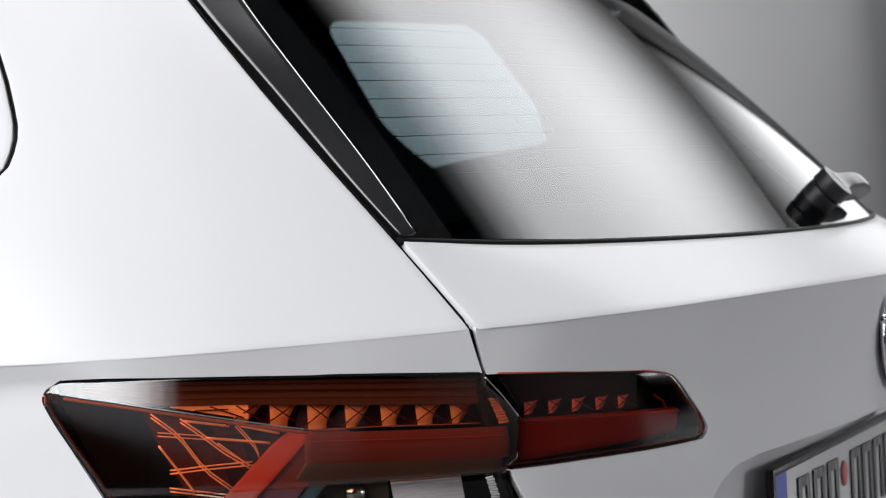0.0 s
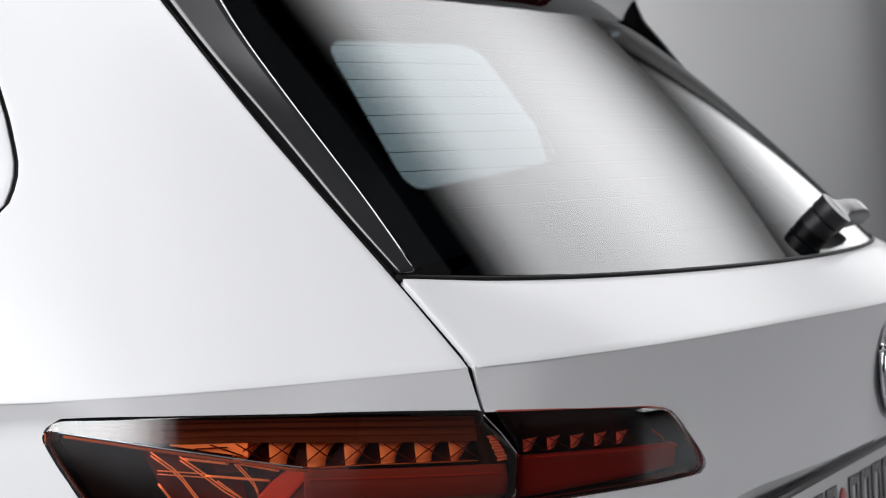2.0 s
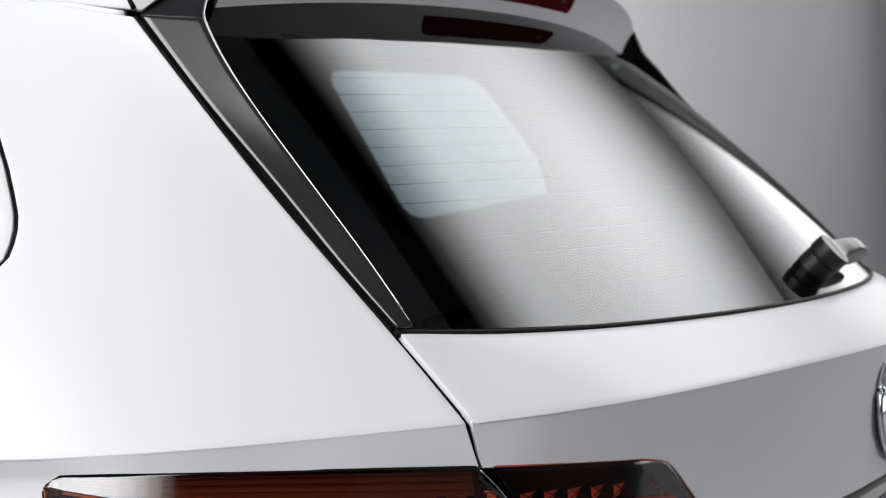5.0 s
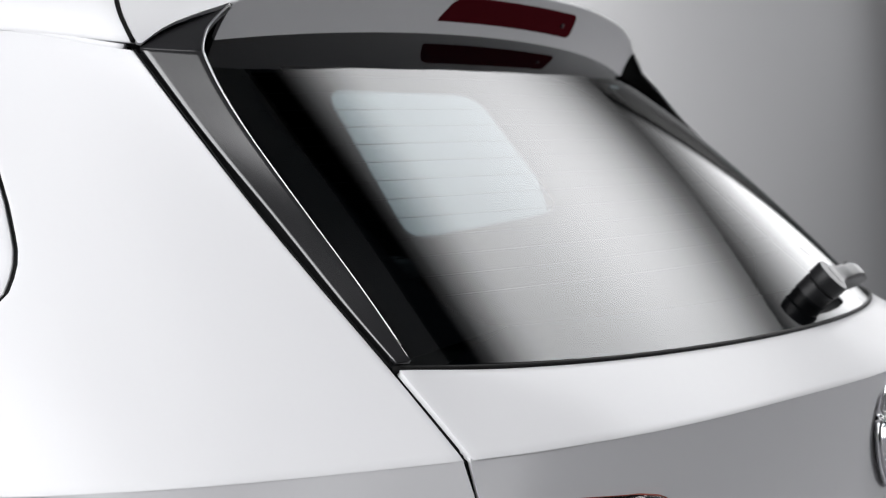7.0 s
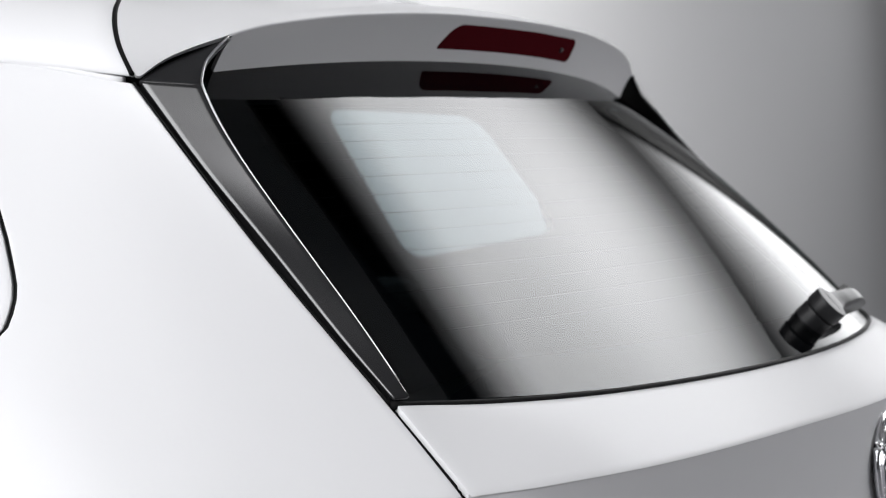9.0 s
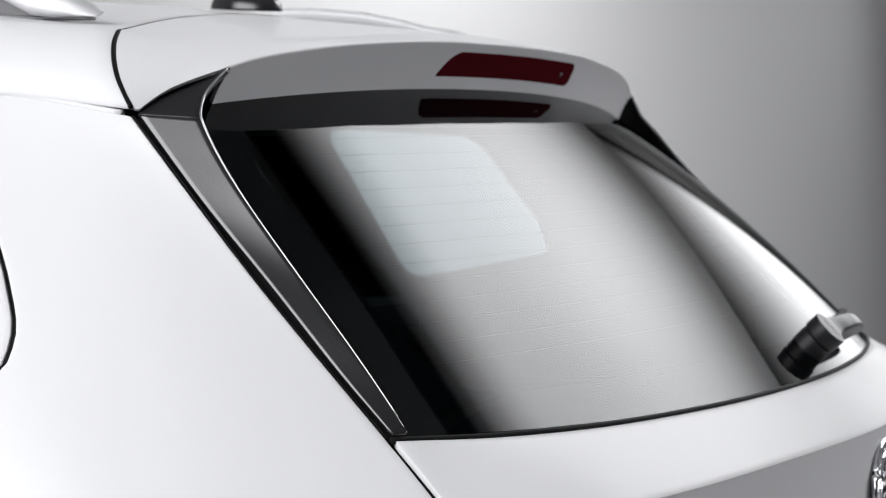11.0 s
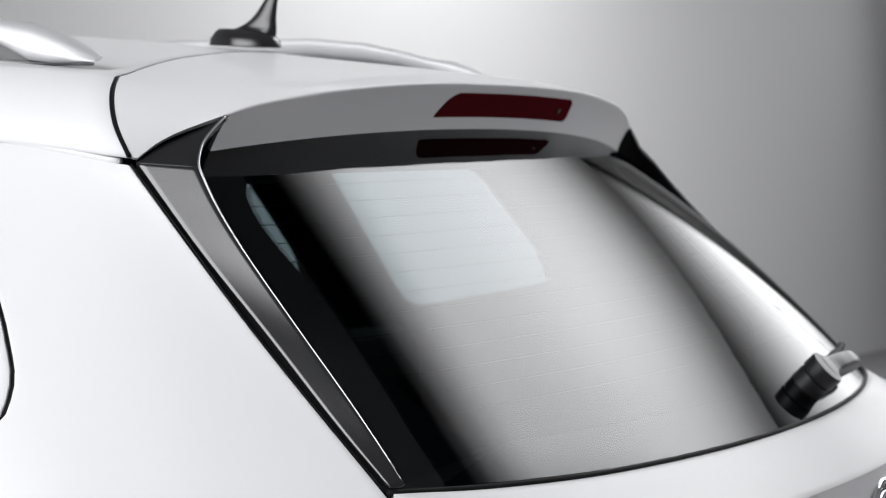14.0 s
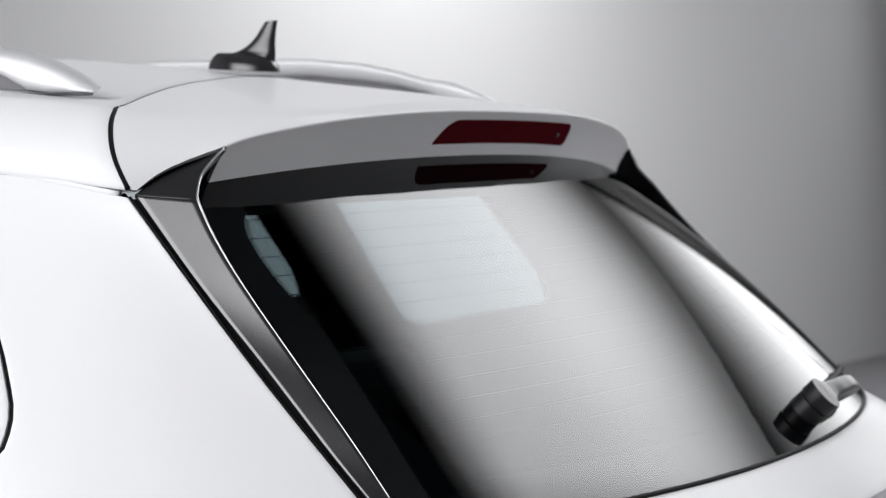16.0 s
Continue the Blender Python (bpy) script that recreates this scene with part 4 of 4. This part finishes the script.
def tail_lamp(side):
    ob = tagged(new("tail_lamp"), "red tail lamp with crystal pattern")
    ob.parent = car
    low, cut, top = 0.862, 0.973, 1.0605

    def front(z):
        return float(np.interp(z, LAMP_FRONT[:, 0], LAMP_FRONT[:, 1]))

    def area(i, j):
        z = low + (top - low) * j
        s = front(z) + (split_s(z) - front(z)) * i
        return s, z - (top - top_z(s)) * j

    def upper(i, j):
        """The red zone, with a row of points along the ledge."""
        s, z = 0.18, 1.0
        for k in range(6):
            if j < 0.5:
                raw = z = cut + (ledge_z(s) - cut) * (1 - (1 - 2 * j) ** 1.9)
            else:
                z = ledge_z(s) + (top_z(s) - ledge_z(s)) * (2 * j - 1)
                raw = z + (top - top_z(s)) * (2 * j - 1)
            s = front(min(raw, top)) + (split_s(min(raw, top)) - front(min(raw, top))) * i
        return s, z

    lens = part("lens", sheet(lamp_grid(upper, 110, 45, lambda i, j: -0.002 - ledge(*upper(i, j)), side), 0.004, 0.002), LENS_RED, ob, "glossy red lens", smooth=22)
    lens.visible_shadow = False
    below = lambda i, j: area(i, (cut - 0.001 - low) / (top - low) * j)
    l2 = part("lower_lens", sheet(lamp_grid(below, 40, 16, -0.002, side)), LENS_CLEAR, ob)
    l2.visible_shadow = False
    part("housing", sheet(lamp_grid(area, 40, 16, lambda i, j: 0.050 if i < 0.75 else 0.050 - 0.034 * (i - 0.75) / 0.25, side)), LAMP_BLACK, ob)
    for name, f in (("rim_top", lambda d, i: (area(i, 1.0), 0.055 * d)), ("rim_bottom", lambda d, i: (area(i, 0.0), 0.055 * d)), ("rim_front", lambda d, i: (area(0.0, i), 0.055 * d)), ("rim_rear", lambda d, i: (area(1.0, i), 0.018 * d))):
        g = np.array([[lamp_at(*f(d, i)[0], f(d, i)[1], side) for i in np.linspace(0, 1, 60)] for d in (0, 0.5, 1)])
        part(name, sheet(g), LAMP_BLACK, ob)
    # Dark tube for the gap's shade; it also covers the lens's rolled rim.
    outline = [lamp_at(front(z) - 0.0014, z, -0.0006, side) for z in np.linspace(0.90, 1.0602, 120)] + [lamp_at(s, top_z(s) + 0.0008, -0.0006, side) for s in np.linspace(0.008, 0.340, 60)]
    part("lamp_gap_shade", tube(outline, 0.0015, 8), RUBBER, ob, "dark tube standing in for the shaded gap round the lamp")
    # red rims under the lens: along the front edge, and under the ledge
    part("lens_rim", tube([lamp_at(front(z) + 0.0028, z, -0.0005, side) for z in np.linspace(0.90, 1.0575, 50)], 0.0011, 6), RIM_RED, ob)
    part("ledge_rim", tube([lamp_at(s, ledge_z(s) - 0.0030, -ledge(s, ledge_z(s) - 0.0030) - 0.0002, side) for s in np.linspace(0.008, 0.200, 40)], 0.0014, 6), AMBER, ob)
    # Highlights on the lens ledge and at the split, made as bright tubes.
    part("ledge_highlight", tube([lamp_at(s, ledge_z(s), -ledge(s, ledge_z(s)) - 0.0021, side) for s in np.linspace(0.004, 0.196, 60)], 0.0005, 6), EDGE_HIGHLIGHT, ob, "thin bright tube for the highlight along the lens ledge")
    part("split_highlight", tube([lamp_at(split_s(z) - 0.0006, z, -0.0026, side) for z in np.linspace(1.0495, 1.016, 20)], 0.0006, 6), EDGE_HIGHLIGHT, ob)

    # black apron behind the front part of the lens, smoked shelf over the crystals
    part("apron", sheet(lamp_grid(lambda i, j: (-0.002 + 0.074 * i + 0.065 * (1 - j), 0.93 + 0.120 * j - 0.012 * i), 16, 12, lambda i, j: 0.008 + 0.028 * i, side)), LAMP_BLACK, ob)

    def shelf(i, j):
        s = 0.02 + 0.325 * i
        z0 = max(crystal_top(s) + 0.0003, ledge_z(s) + 0.001)
        return s, z0 + (top_z(s) - 0.003 - z0) * j

    part("shelf", sheet(lamp_grid(shelf, 40, 4, lambda i, j: 0.007 + 0.004 * (1 - j), side)), SHELF, ob)
    for f, r in ((0.30, 0.0005), (0.62, 0.0007), (0.86, 0.0005)):
        part("shelf_line", tube([lamp_at(*shelf(i, f), 0.0065, side) for i in np.linspace(0.0, 1, 50)], r, 6), RIM_RED, ob)
    part("crystal_back", sheet(lamp_grid(lambda i, j: (0.125 + 0.22 * i, crystal_low(0.125 + 0.22 * i) - 0.002 + (crystal_top(0.125 + 0.22 * i) - crystal_low(0.125 + 0.22 * i) + 0.003) * j), 30, 4, 0.026, side)), FACET, ob)
    # long first crystal that tapers out along the ledge
    part("crystal_wedge", sheet(lamp_grid(lambda i, j: (0.092 + 0.062 * i, ledge_z(0.092 + 0.062 * i) + 0.0006 + (0.0006 + 0.0105 * i) * j), 16, 6, lambda i, j: 0.006 + 0.006 * j, side)), CRYSTAL, ob)
    for a, b in ((0.112, 0.138), (0.150, 0.124)):
        part("facet_bar", tube([lamp_at(a, ledge_z(a) + 0.001, 0.0055, side), lamp_at(b, ledge_z(b) + 0.006, 0.0065, side)], 0.0006, 5), FACET, ob)
    # row of scalloped crystals with crossing bars
    for k in range(7):
        s0 = (0.142, 0.1705, 0.2005, 0.2310, 0.2600, 0.2890, 0.3180)[k]
        wide = (0.024, 0.022, 0.0245, 0.0225, 0.021, 0.023, 0.0215)[k]

        def cup(i, j):
            s = s0 + i * wide * ((0.60 + 0.40 * j ** 1.8) if k % 3 else (0.95 - 0.55 * (1 - j)))
            return s, crystal_low(s) + 0.0008 + (crystal_top(s) - crystal_low(s) - 0.0015) * j

        part("crystal", sheet(lamp_grid(cup, 12, 8, lambda i, j: 0.009 + 0.006 * i ** 2 + 0.007 * j, side)), CRYSTAL, ob)

        def shade(i, j):
            s = s0 + wide * ((0.60 + 0.40 * j ** 1.8) if k % 3 else (0.95 - 0.55 * (1 - j))) + i * 0.006
            return s, crystal_low(s) + 0.001 + (crystal_top(s) - crystal_low(s) - 0.002) * j

        part("cup_side", sheet(lamp_grid(shade, 4, 8, lambda i, j: 0.016 + 0.009 * i, side)), FACET, ob)
        for a, b in (((-0.006, 0.0), (0.018, 1.0)), ((0.028, 0.0), (0.002, 1.0))):
            q = [(s0 + a[0] + (b[0] - a[0]) * f, f) for f in (0.02, 0.5, 0.98)]
            part("facet_bar", tube([lamp_at(s, crystal_low(s) + (crystal_top(s) - crystal_low(s)) * f, 0.0085, side) for s, f in q], 0.0006, 5), FACET, ob)
    part("crystal_sill", tube([lamp_at(s, crystal_low(s) + 0.0004, 0.0075, side) for s in np.linspace(0.150, 0.341, 30)], 0.0005, 6), AMBER, ob)
    prisms([(0.348, 1.032), (0.357, 1.0313), (0.3668, 1.0108), (0.3569, 1.0098)], 5, 9, 0.0045, side, REFLEX, ob)
    # light guide: upper bar, dark bezel, slanting arm with its bright edge
    part("light_guide", sheet(lamp_grid(lambda i, j: (0.198 + 0.166 * i, 0.9895 - 0.006 * i + 0.0235 * j), 30, 8, lambda i, j: 0.006 - 0.003 * (1 - abs(2 * j - 1)), side), 0.006), GUIDE, ob)
    part("guide_line", tube([lamp_at(0.200 + 0.160 * i, 1.0072 - 0.006 * i, 0.0025, side) for i in np.linspace(0, 1, 20)], 0.0004, 6), RED_PLASTIC, ob)
    part("bezel", sheet(lamp_grid(lambda i, j: (0.186 + 0.172 * i + 0.012 * j * (1 - i), 0.9725 + (0.0165 - 0.006 * i) * j), 30, 4, lambda i, j: 0.009 - 0.003 * j, side), 0.02), BEZEL, ob)
    part("guide_arm", sheet(lamp_grid(lambda i, j: (0.120 + 0.0825 * j + (0.040 - 0.010 * j) * i, 0.930 + 0.083 * j), 12, 14, 0.0085, side), 0.010), GUIDE, ob)
    part("guide_edge", sheet(lamp_grid(lambda i, j: (0.0975 + 0.083 * j + 0.004 * max(0, j - 0.9) * 10 * (1 - i) + 0.0235 * i, 0.930 + 0.0845 * j - 0.0006 * i), 8, 16, lambda i, j: 0.012 - 0.006 * i, side), 0.004), RED_PLASTIC, ob, "bright red edge of the light guide")
    part("bezel_arm", sheet(lamp_grid(lambda i, j: (0.158 + 0.042 * j + 0.022 * i, 0.930 + 0.055 * j), 6, 8, 0.0105, side), 0.01), BEZEL, ob)
    # lattice of bright bars ahead of the guide: pale tubes for the lens's refracted highlights
    bars = [([(0.0744, 1.0332), (0.0967, 1.0165), (0.117, 0.9881), (0.1388, 0.9711)], 2, 0.0008), ([(0.0987, 1.0285), (0.1183, 1.0141), (0.1328, 1.002), (0.1553, 0.9872)], 2, 0.0008),
            ([(0.102, 1.0279), (0.1382, 1.0219)], 1, 0.0013), ([(0.1188, 1.0136), (0.1532, 1.0089), (0.1698, 1.0066)], 1, 0.0013), ([(0.0794, 1.0182), (0.1073, 1.0151), (0.1188, 1.0136)], 2, 0.0006),
            ([(0.0799, 1.0092), (0.0887, 0.9976), (0.0965, 0.9869), (0.1082, 0.9706)], 1, 0.0012), ([(0.0881, 0.9878), (0.0966, 0.9883), (0.1185, 0.9898), (0.1554, 0.9912)], 2, 0.0008),
            ([(0.0874, 0.9739), (0.1082, 0.9706), (0.1354, 0.9659)], 2, 0.0008), ([(0.1428, 1.023), (0.1499, 1.0145), (0.1574, 1.005), (0.1606, 0.9968)], 2, 0.0007), ([(0.1472, 1.0214), (0.1777, 1.0138)], 1, 0.0012), ([(0.1286, 1.009), (0.151, 0.991)], 1, 0.0007)]
    for line, count, r in bars:
        for c in range(count):
            off = 0.0014 * (2 * c - 1) * (count - 1)
            row = even([lamp_at(s, z + off, 0.014, side) for s, z in line], 9)
            part("lattice_bar", tube(row, r * 0.88, 6), LATTICE, ob)
    for a, b in (((0.076, 1.0180), (0.112, 1.0300)), ((0.100, 0.9920), (0.122, 1.0110)), ((0.123, 0.9930), (0.148, 1.0070)), ((0.112, 0.9735), (0.133, 0.9870)), ((0.124, 1.0150), (0.150, 1.0215))):
        part("facet", sheet(lamp_grid(lambda i, j: (a[0] + (b[0] - a[0]) * i + 0.004 * (1 - j), a[1] + (b[1] - a[1]) * j), 4, 4, lambda i, j: 0.016 + 0.006 * i * j, side)), FACET, ob)
    part("lattice_back", sheet(lamp_grid(lambda i, j: (0.062 + 0.10 * i + 0.05 * (1 - j), 0.945 + 0.09 * j), 8, 8, 0.030, side)), FACET, ob)
    # clear pocket below the bezel
    part("pocket_mirror", sheet(lamp_grid(lambda i, j: (0.266 + 0.062 * i + 0.010 * (1 - j), 0.905 + 0.066 * j), 12, 80, lambda i, j: 0.022 + 0.0007 * math.sin(j * 150) + 0.006 * i, side)), MIRROR, ob)
    part("pocket_side", sheet(lamp_grid(lambda i, j: (0.205 + 0.060 * i, 0.905 + 0.064 * j), 8, 6, lambda i, j: 0.030 - 0.006 * i, side)), POCKET, ob)
    part("bulb_holder", tube([lamp_at(0.236, 0.962, 0.028, side), lamp_at(0.236, 0.962, 0.016, side)], 0.008, 16), MIRROR_DIM, ob)
    prisms([(0.3436, 0.968), (0.3513, 0.9690), (0.357, 0.9499), (0.3483, 0.9507)], 4, 9, 0.008, side, WHITE_REFLEX, ob)


def gate_lamp(side):
    ob = tagged(new("gate_lamp"), "smoked red inner tail lamp on the tailgate")
    ob.parent = tailgate

    def area(i, j):
        z = 0.9755 + (1.0375 - 0.9755) * j
        s0 = split_s(z * 0.8 + 0.2 * (z + 0.012 * j)) + 0.0012
        s1 = float(np.interp(z, [0.9755, 0.979, 0.984, 0.995, 1.008, 1.022, 1.031, 1.035, 1.0375], [0.575, 0.586, 0.590, 0.583, 0.569, 0.555, 0.544, 0.532, 0.512]))
        s = s0 + (s1 - s0) * i
        return s, z + max(0.0, top_z(s) + 0.0005 - 1.0375) * j

    lens = part("lens", sheet(lamp_grid(area, 60, 20, -0.0035, side), 0.004, 0.0015), LENS_DARK, ob)
    lens.visible_shadow = False
    part("housing", sheet(lamp_grid(area, 30, 10, 0.030, side)), LAMP_BLACK, ob)
    for f in (lambda d, i: (area(i, 1.0), 0.034 * d), lambda d, i: (area(i, 0.0), 0.034 * d), lambda d, i: (area(0.0, i), 0.034 * d), lambda d, i: (area(1.0, i), 0.034 * d)):
        g = np.array([[lamp_at(*f(d, i)[0], f(d, i)[1], side) for i in np.linspace(0, 1, 30)] for d in (0, 0.5, 1)])
        part("rim", sheet(g), LAMP_BLACK, ob)
    part("lens_rim", tube([lamp_at(area(1, j)[0] - 0.003, area(1, j)[1], 0.0, side) for j in np.linspace(0.06, 0.9, 30)], 0.0010, 6), RIM_RED, ob)
    part("lens_rim", tube([lamp_at(area(i, 0)[0], area(i, 0)[1] + 0.002, 0.0, side) for i in np.linspace(0.02, 0.97, 30)], 0.0008, 6), RIM_RED, ob)
    for k in range(5):
        s0 = 0.384 + 0.0255 * k
        z1, z0 = 1.0252 - 0.0011 * k, 1.0150 - 0.0011 * k
        part("crystal", sheet(lamp_grid(lambda i, j: (s0 + (0.012 + 0.008 * j) * i, z0 + (z1 - z0) * j), 8, 5, lambda i, j: 0.010 + 0.006 * i ** 1.6, side)), CRYSTAL_DIM, ob)
        for a, b in ((-0.004, 0.014), (0.021, 0.001)):
            part("facet_bar", tube([lamp_at(s0 + a, z0, 0.0085, side), lamp_at(s0 + b, z1, 0.0085, side)], 0.0005, 5), FACET, ob)
    part("light_guide", sheet(lamp_grid(lambda i, j: (0.3745 + 0.186 * i, 0.9790 + 0.0050 * i + (0.0320 - 0.0140 * i) * j), 24, 6, lambda i, j: 0.009 - 0.004 * j, side), 0.006), GATE_GUIDE, ob)
    part("guide_line", tube([lamp_at(0.3750 + 0.186 * i, 1.0110 - 0.0100 * i, 0.004, side) for i in np.linspace(0, 1, 20)], 0.0007, 6), RED_PLASTIC, ob)
    part("end_line", tube([lamp_at(0.528, 1.0180, 0.006, side), lamp_at(0.540, 1.0115, 0.006, side), lamp_at(0.5455, 1.0040, 0.006, side)], 0.0008, 6), RED_PLASTIC, ob)


# Pale lattice colour carries the brightness of refracted highlights.
LATTICE = material("lattice_highlight", (1.0, 0.84, 0.66), 0.28, 0.5, grain=0.6, grain_scale=260.0)
CRYSTAL = material("crystal_facet", (1.0, 0.84, 0.62), 0.34, 0.55, grain=0.2, grain_scale=500.0)
CRYSTAL_DIM = material("dim_crystal_facet", (0.42, 0.30, 0.24), 0.30, 0.25)
RIM_RED = material("dark_red_rim", (0.030, 0.010, 0.009), 0.4, spec=0.2)
AMBER = material("amber_rim", (0.22, 0.13, 0.09), 0.35, spec=0.3)
FACET = material("dark_red_facet", (0.045, 0.010, 0.008), 0.25, spec=0.3)
SHELF = material("smoked_shelf", (0.075, 0.06, 0.06), 0.3, spec=0.3)
BEZEL = material("dark_bezel", (0.030, 0.045, 0.055), 0.4, spec=0.3)
POCKET = material("brown_pocket", (0.05, 0.035, 0.02), 0.3, 0.4)
GUIDE = material("dark_light_guide", (0.085, 0.032, 0.040), 0.35, spec=0.25)
GATE_GUIDE = material("red_gate_guide", (0.15, 0.030, 0.026), 0.35, spec=0.2)
REFLEX = material("reflex_prisms", (0.60, 0.42, 0.46), 0.2, 0.3)
WHITE_REFLEX = material("clear_reflex_prisms", (0.70, 0.70, 0.70), 0.2, 0.3)
MIRROR_DIM = material("dim_lamp_mirror", (0.45, 0.42, 0.36), 0.15, 1.0)
for s in (-1, 1):
    tail_lamp(s)
    gate_lamp(s)

# --- cabin ---
def holed(outer, holes, place):
    """A flat panel with openings; place turns (y, z) into a point."""
    bm = bmesh.new()
    edges = []
    for loop in [outer] + holes:
        v = [bm.verts.new(place(*p)) for p in loop]
        edges += [bm.edges.new((v[k], v[(k + 1) % len(v)])) for k in range(len(v))]
    bmesh.ops.triangle_fill(bm, use_beauty=True, edges=edges)
    return bm


def rounded(corners, r, n=6):
    out = []
    c = [np.array(p, float) for p in corners]
    for k in range(len(c)):
        a, b, d = c[k - 1], c[k], c[(k + 1) % len(c)]
        u, v = (a - b) / np.linalg.norm(a - b), (d - b) / np.linalg.norm(d - b)
        for q in np.linspace(0, 1, n):
            p = (b + u * r) * (1 - q) ** 2 + 2 * b * q * (1 - q) + (b + v * r) * q ** 2
            out.append(tuple(p))
    return out


rear_hole = rounded([(0.995, 1.476), (0.742, 1.450), (0.630, 1.273), (0.888, 1.236)], 0.034)
front_hole = rounded([(2.1, 1.47), (1.150, 1.470), (1.077, 1.330), (1.070, 1.290), (2.2, 1.27)], 0.012)
outer = [(0.34, 0.80), (0.34, 1.20), (0.50, 1.40), (0.58, 1.455), (0.66, 1.485), (0.76, 1.515), (1.0, 1.535), (2.4, 1.54), (2.9, 1.2), (2.9, 0.80)]
for s in (1, -1):
    trim = part("inner_trim", holed(outer, [rear_hole, front_hole], lambda y, z: (s * (0.66 - 0.25 * (z - 1.25)), y, z)), CABIN, car)
part("headliner", sheet(ruled(np.array([(x, 0.60, 1.520 - 0.10 * x * x) for x in np.linspace(-0.55, 0.55, 12)]), np.array([(x, 2.6, 1.59 - 0.1 * x * x) for x in np.linspace(-0.6, 0.6, 12)]), 12, 6)), CABIN, car)
part("boot_floor", box((-0.70, 0.10, 0.84), (0.70, 2.9, 0.86)), CABIN, car)
part("parcel_shelf", box((-0.62, 0.26, 1.06), (0.62, 0.78, 1.08), 0.004), CABIN, car)
part("seat_back", box((-0.58, 0.82, 0.86), (0.58, 0.94, 1.215), 0.03), CABIN, car)
part("front_bulkhead", box((-0.75, 2.85, 0.30), (0.75, 2.90, 1.15)), CABIN, car)

# --- plain front end and wheels that carry the car ---
wind_low = whole([(-0.72, 2.95, 1.13), (-0.4, 3.12, 1.13), (0, 3.18, 1.13)])
wind_top = whole([(-0.58, 2.58, 1.545), (-0.3, 2.62, 1.585), (0, 2.63, 1.59)])
part("windscreen", sheet(ruled(wind_low, wind_top, 40, 8)[:, ::-1]), SIDE_GLASS, car)
both("front_pillar", ruled(curve([(-0.80, 2.95, 1.13), (-0.72, 2.7, 1.36), (-0.61, 2.55, 1.535)]), curve([(-0.70, 2.97, 1.13), (-0.65, 2.74, 1.36), (-0.57, 2.60, 1.545)]), 12, 3), PAINT, car, 0.01)
part("bonnet", sheet(loft([whole([(-0.88, 2.90, 1.09), (-0.5, 3.08, 1.13), (0, 3.14, 1.13)]), whole([(-0.86, 3.5, 1.03), (-0.5, 3.55, 1.09), (0, 3.6, 1.10)]), whole([(-0.80, 3.92, 0.98), (-0.5, 4.08, 1.00), (0, 4.14, 1.00)])], 40, 5), 0.01), PAINT, car)
part("front_bumper", sheet(loft([whole([(-0.84, 3.90, 0.25), (-0.6, 4.12, 0.25), (0, 4.22, 0.25)]), whole([(-0.84, 3.90, 0.6), (-0.6, 4.16, 0.6), (0, 4.26, 0.6)]), whole([(-0.82, 3.90, 0.99), (-0.5, 4.08, 1.0), (0, 4.14, 1.0)])], 40, 5)[:, ::-1], 0.01), PAINT, car)
part("underbody", box((-0.80, 0.15, 0.22), (0.80, 4.1, 0.26)), CABIN, car)
for y in (0.92, 3.55):
    for s in (1, -1):
        wheel = new("wheel")
        wheel.parent = car
        part("tyre", tube([(s * 0.66, y, 0.335), (s * 0.67, y, 0.335), (s * 0.69, y, 0.335), (s * 0.85, y, 0.335), (s * 0.87, y, 0.335), (s * 0.875, y, 0.335)], [0.25, 0.31, 0.335, 0.335, 0.31, 0.25], 40), RUBBER, wheel)
        part("rim", tube([(s * 0.80, y, 0.335), (s * 0.876, y, 0.335), (s * 0.879, y, 0.335)], [0.23, 0.235, 0.10], 40), ALU, wheel)
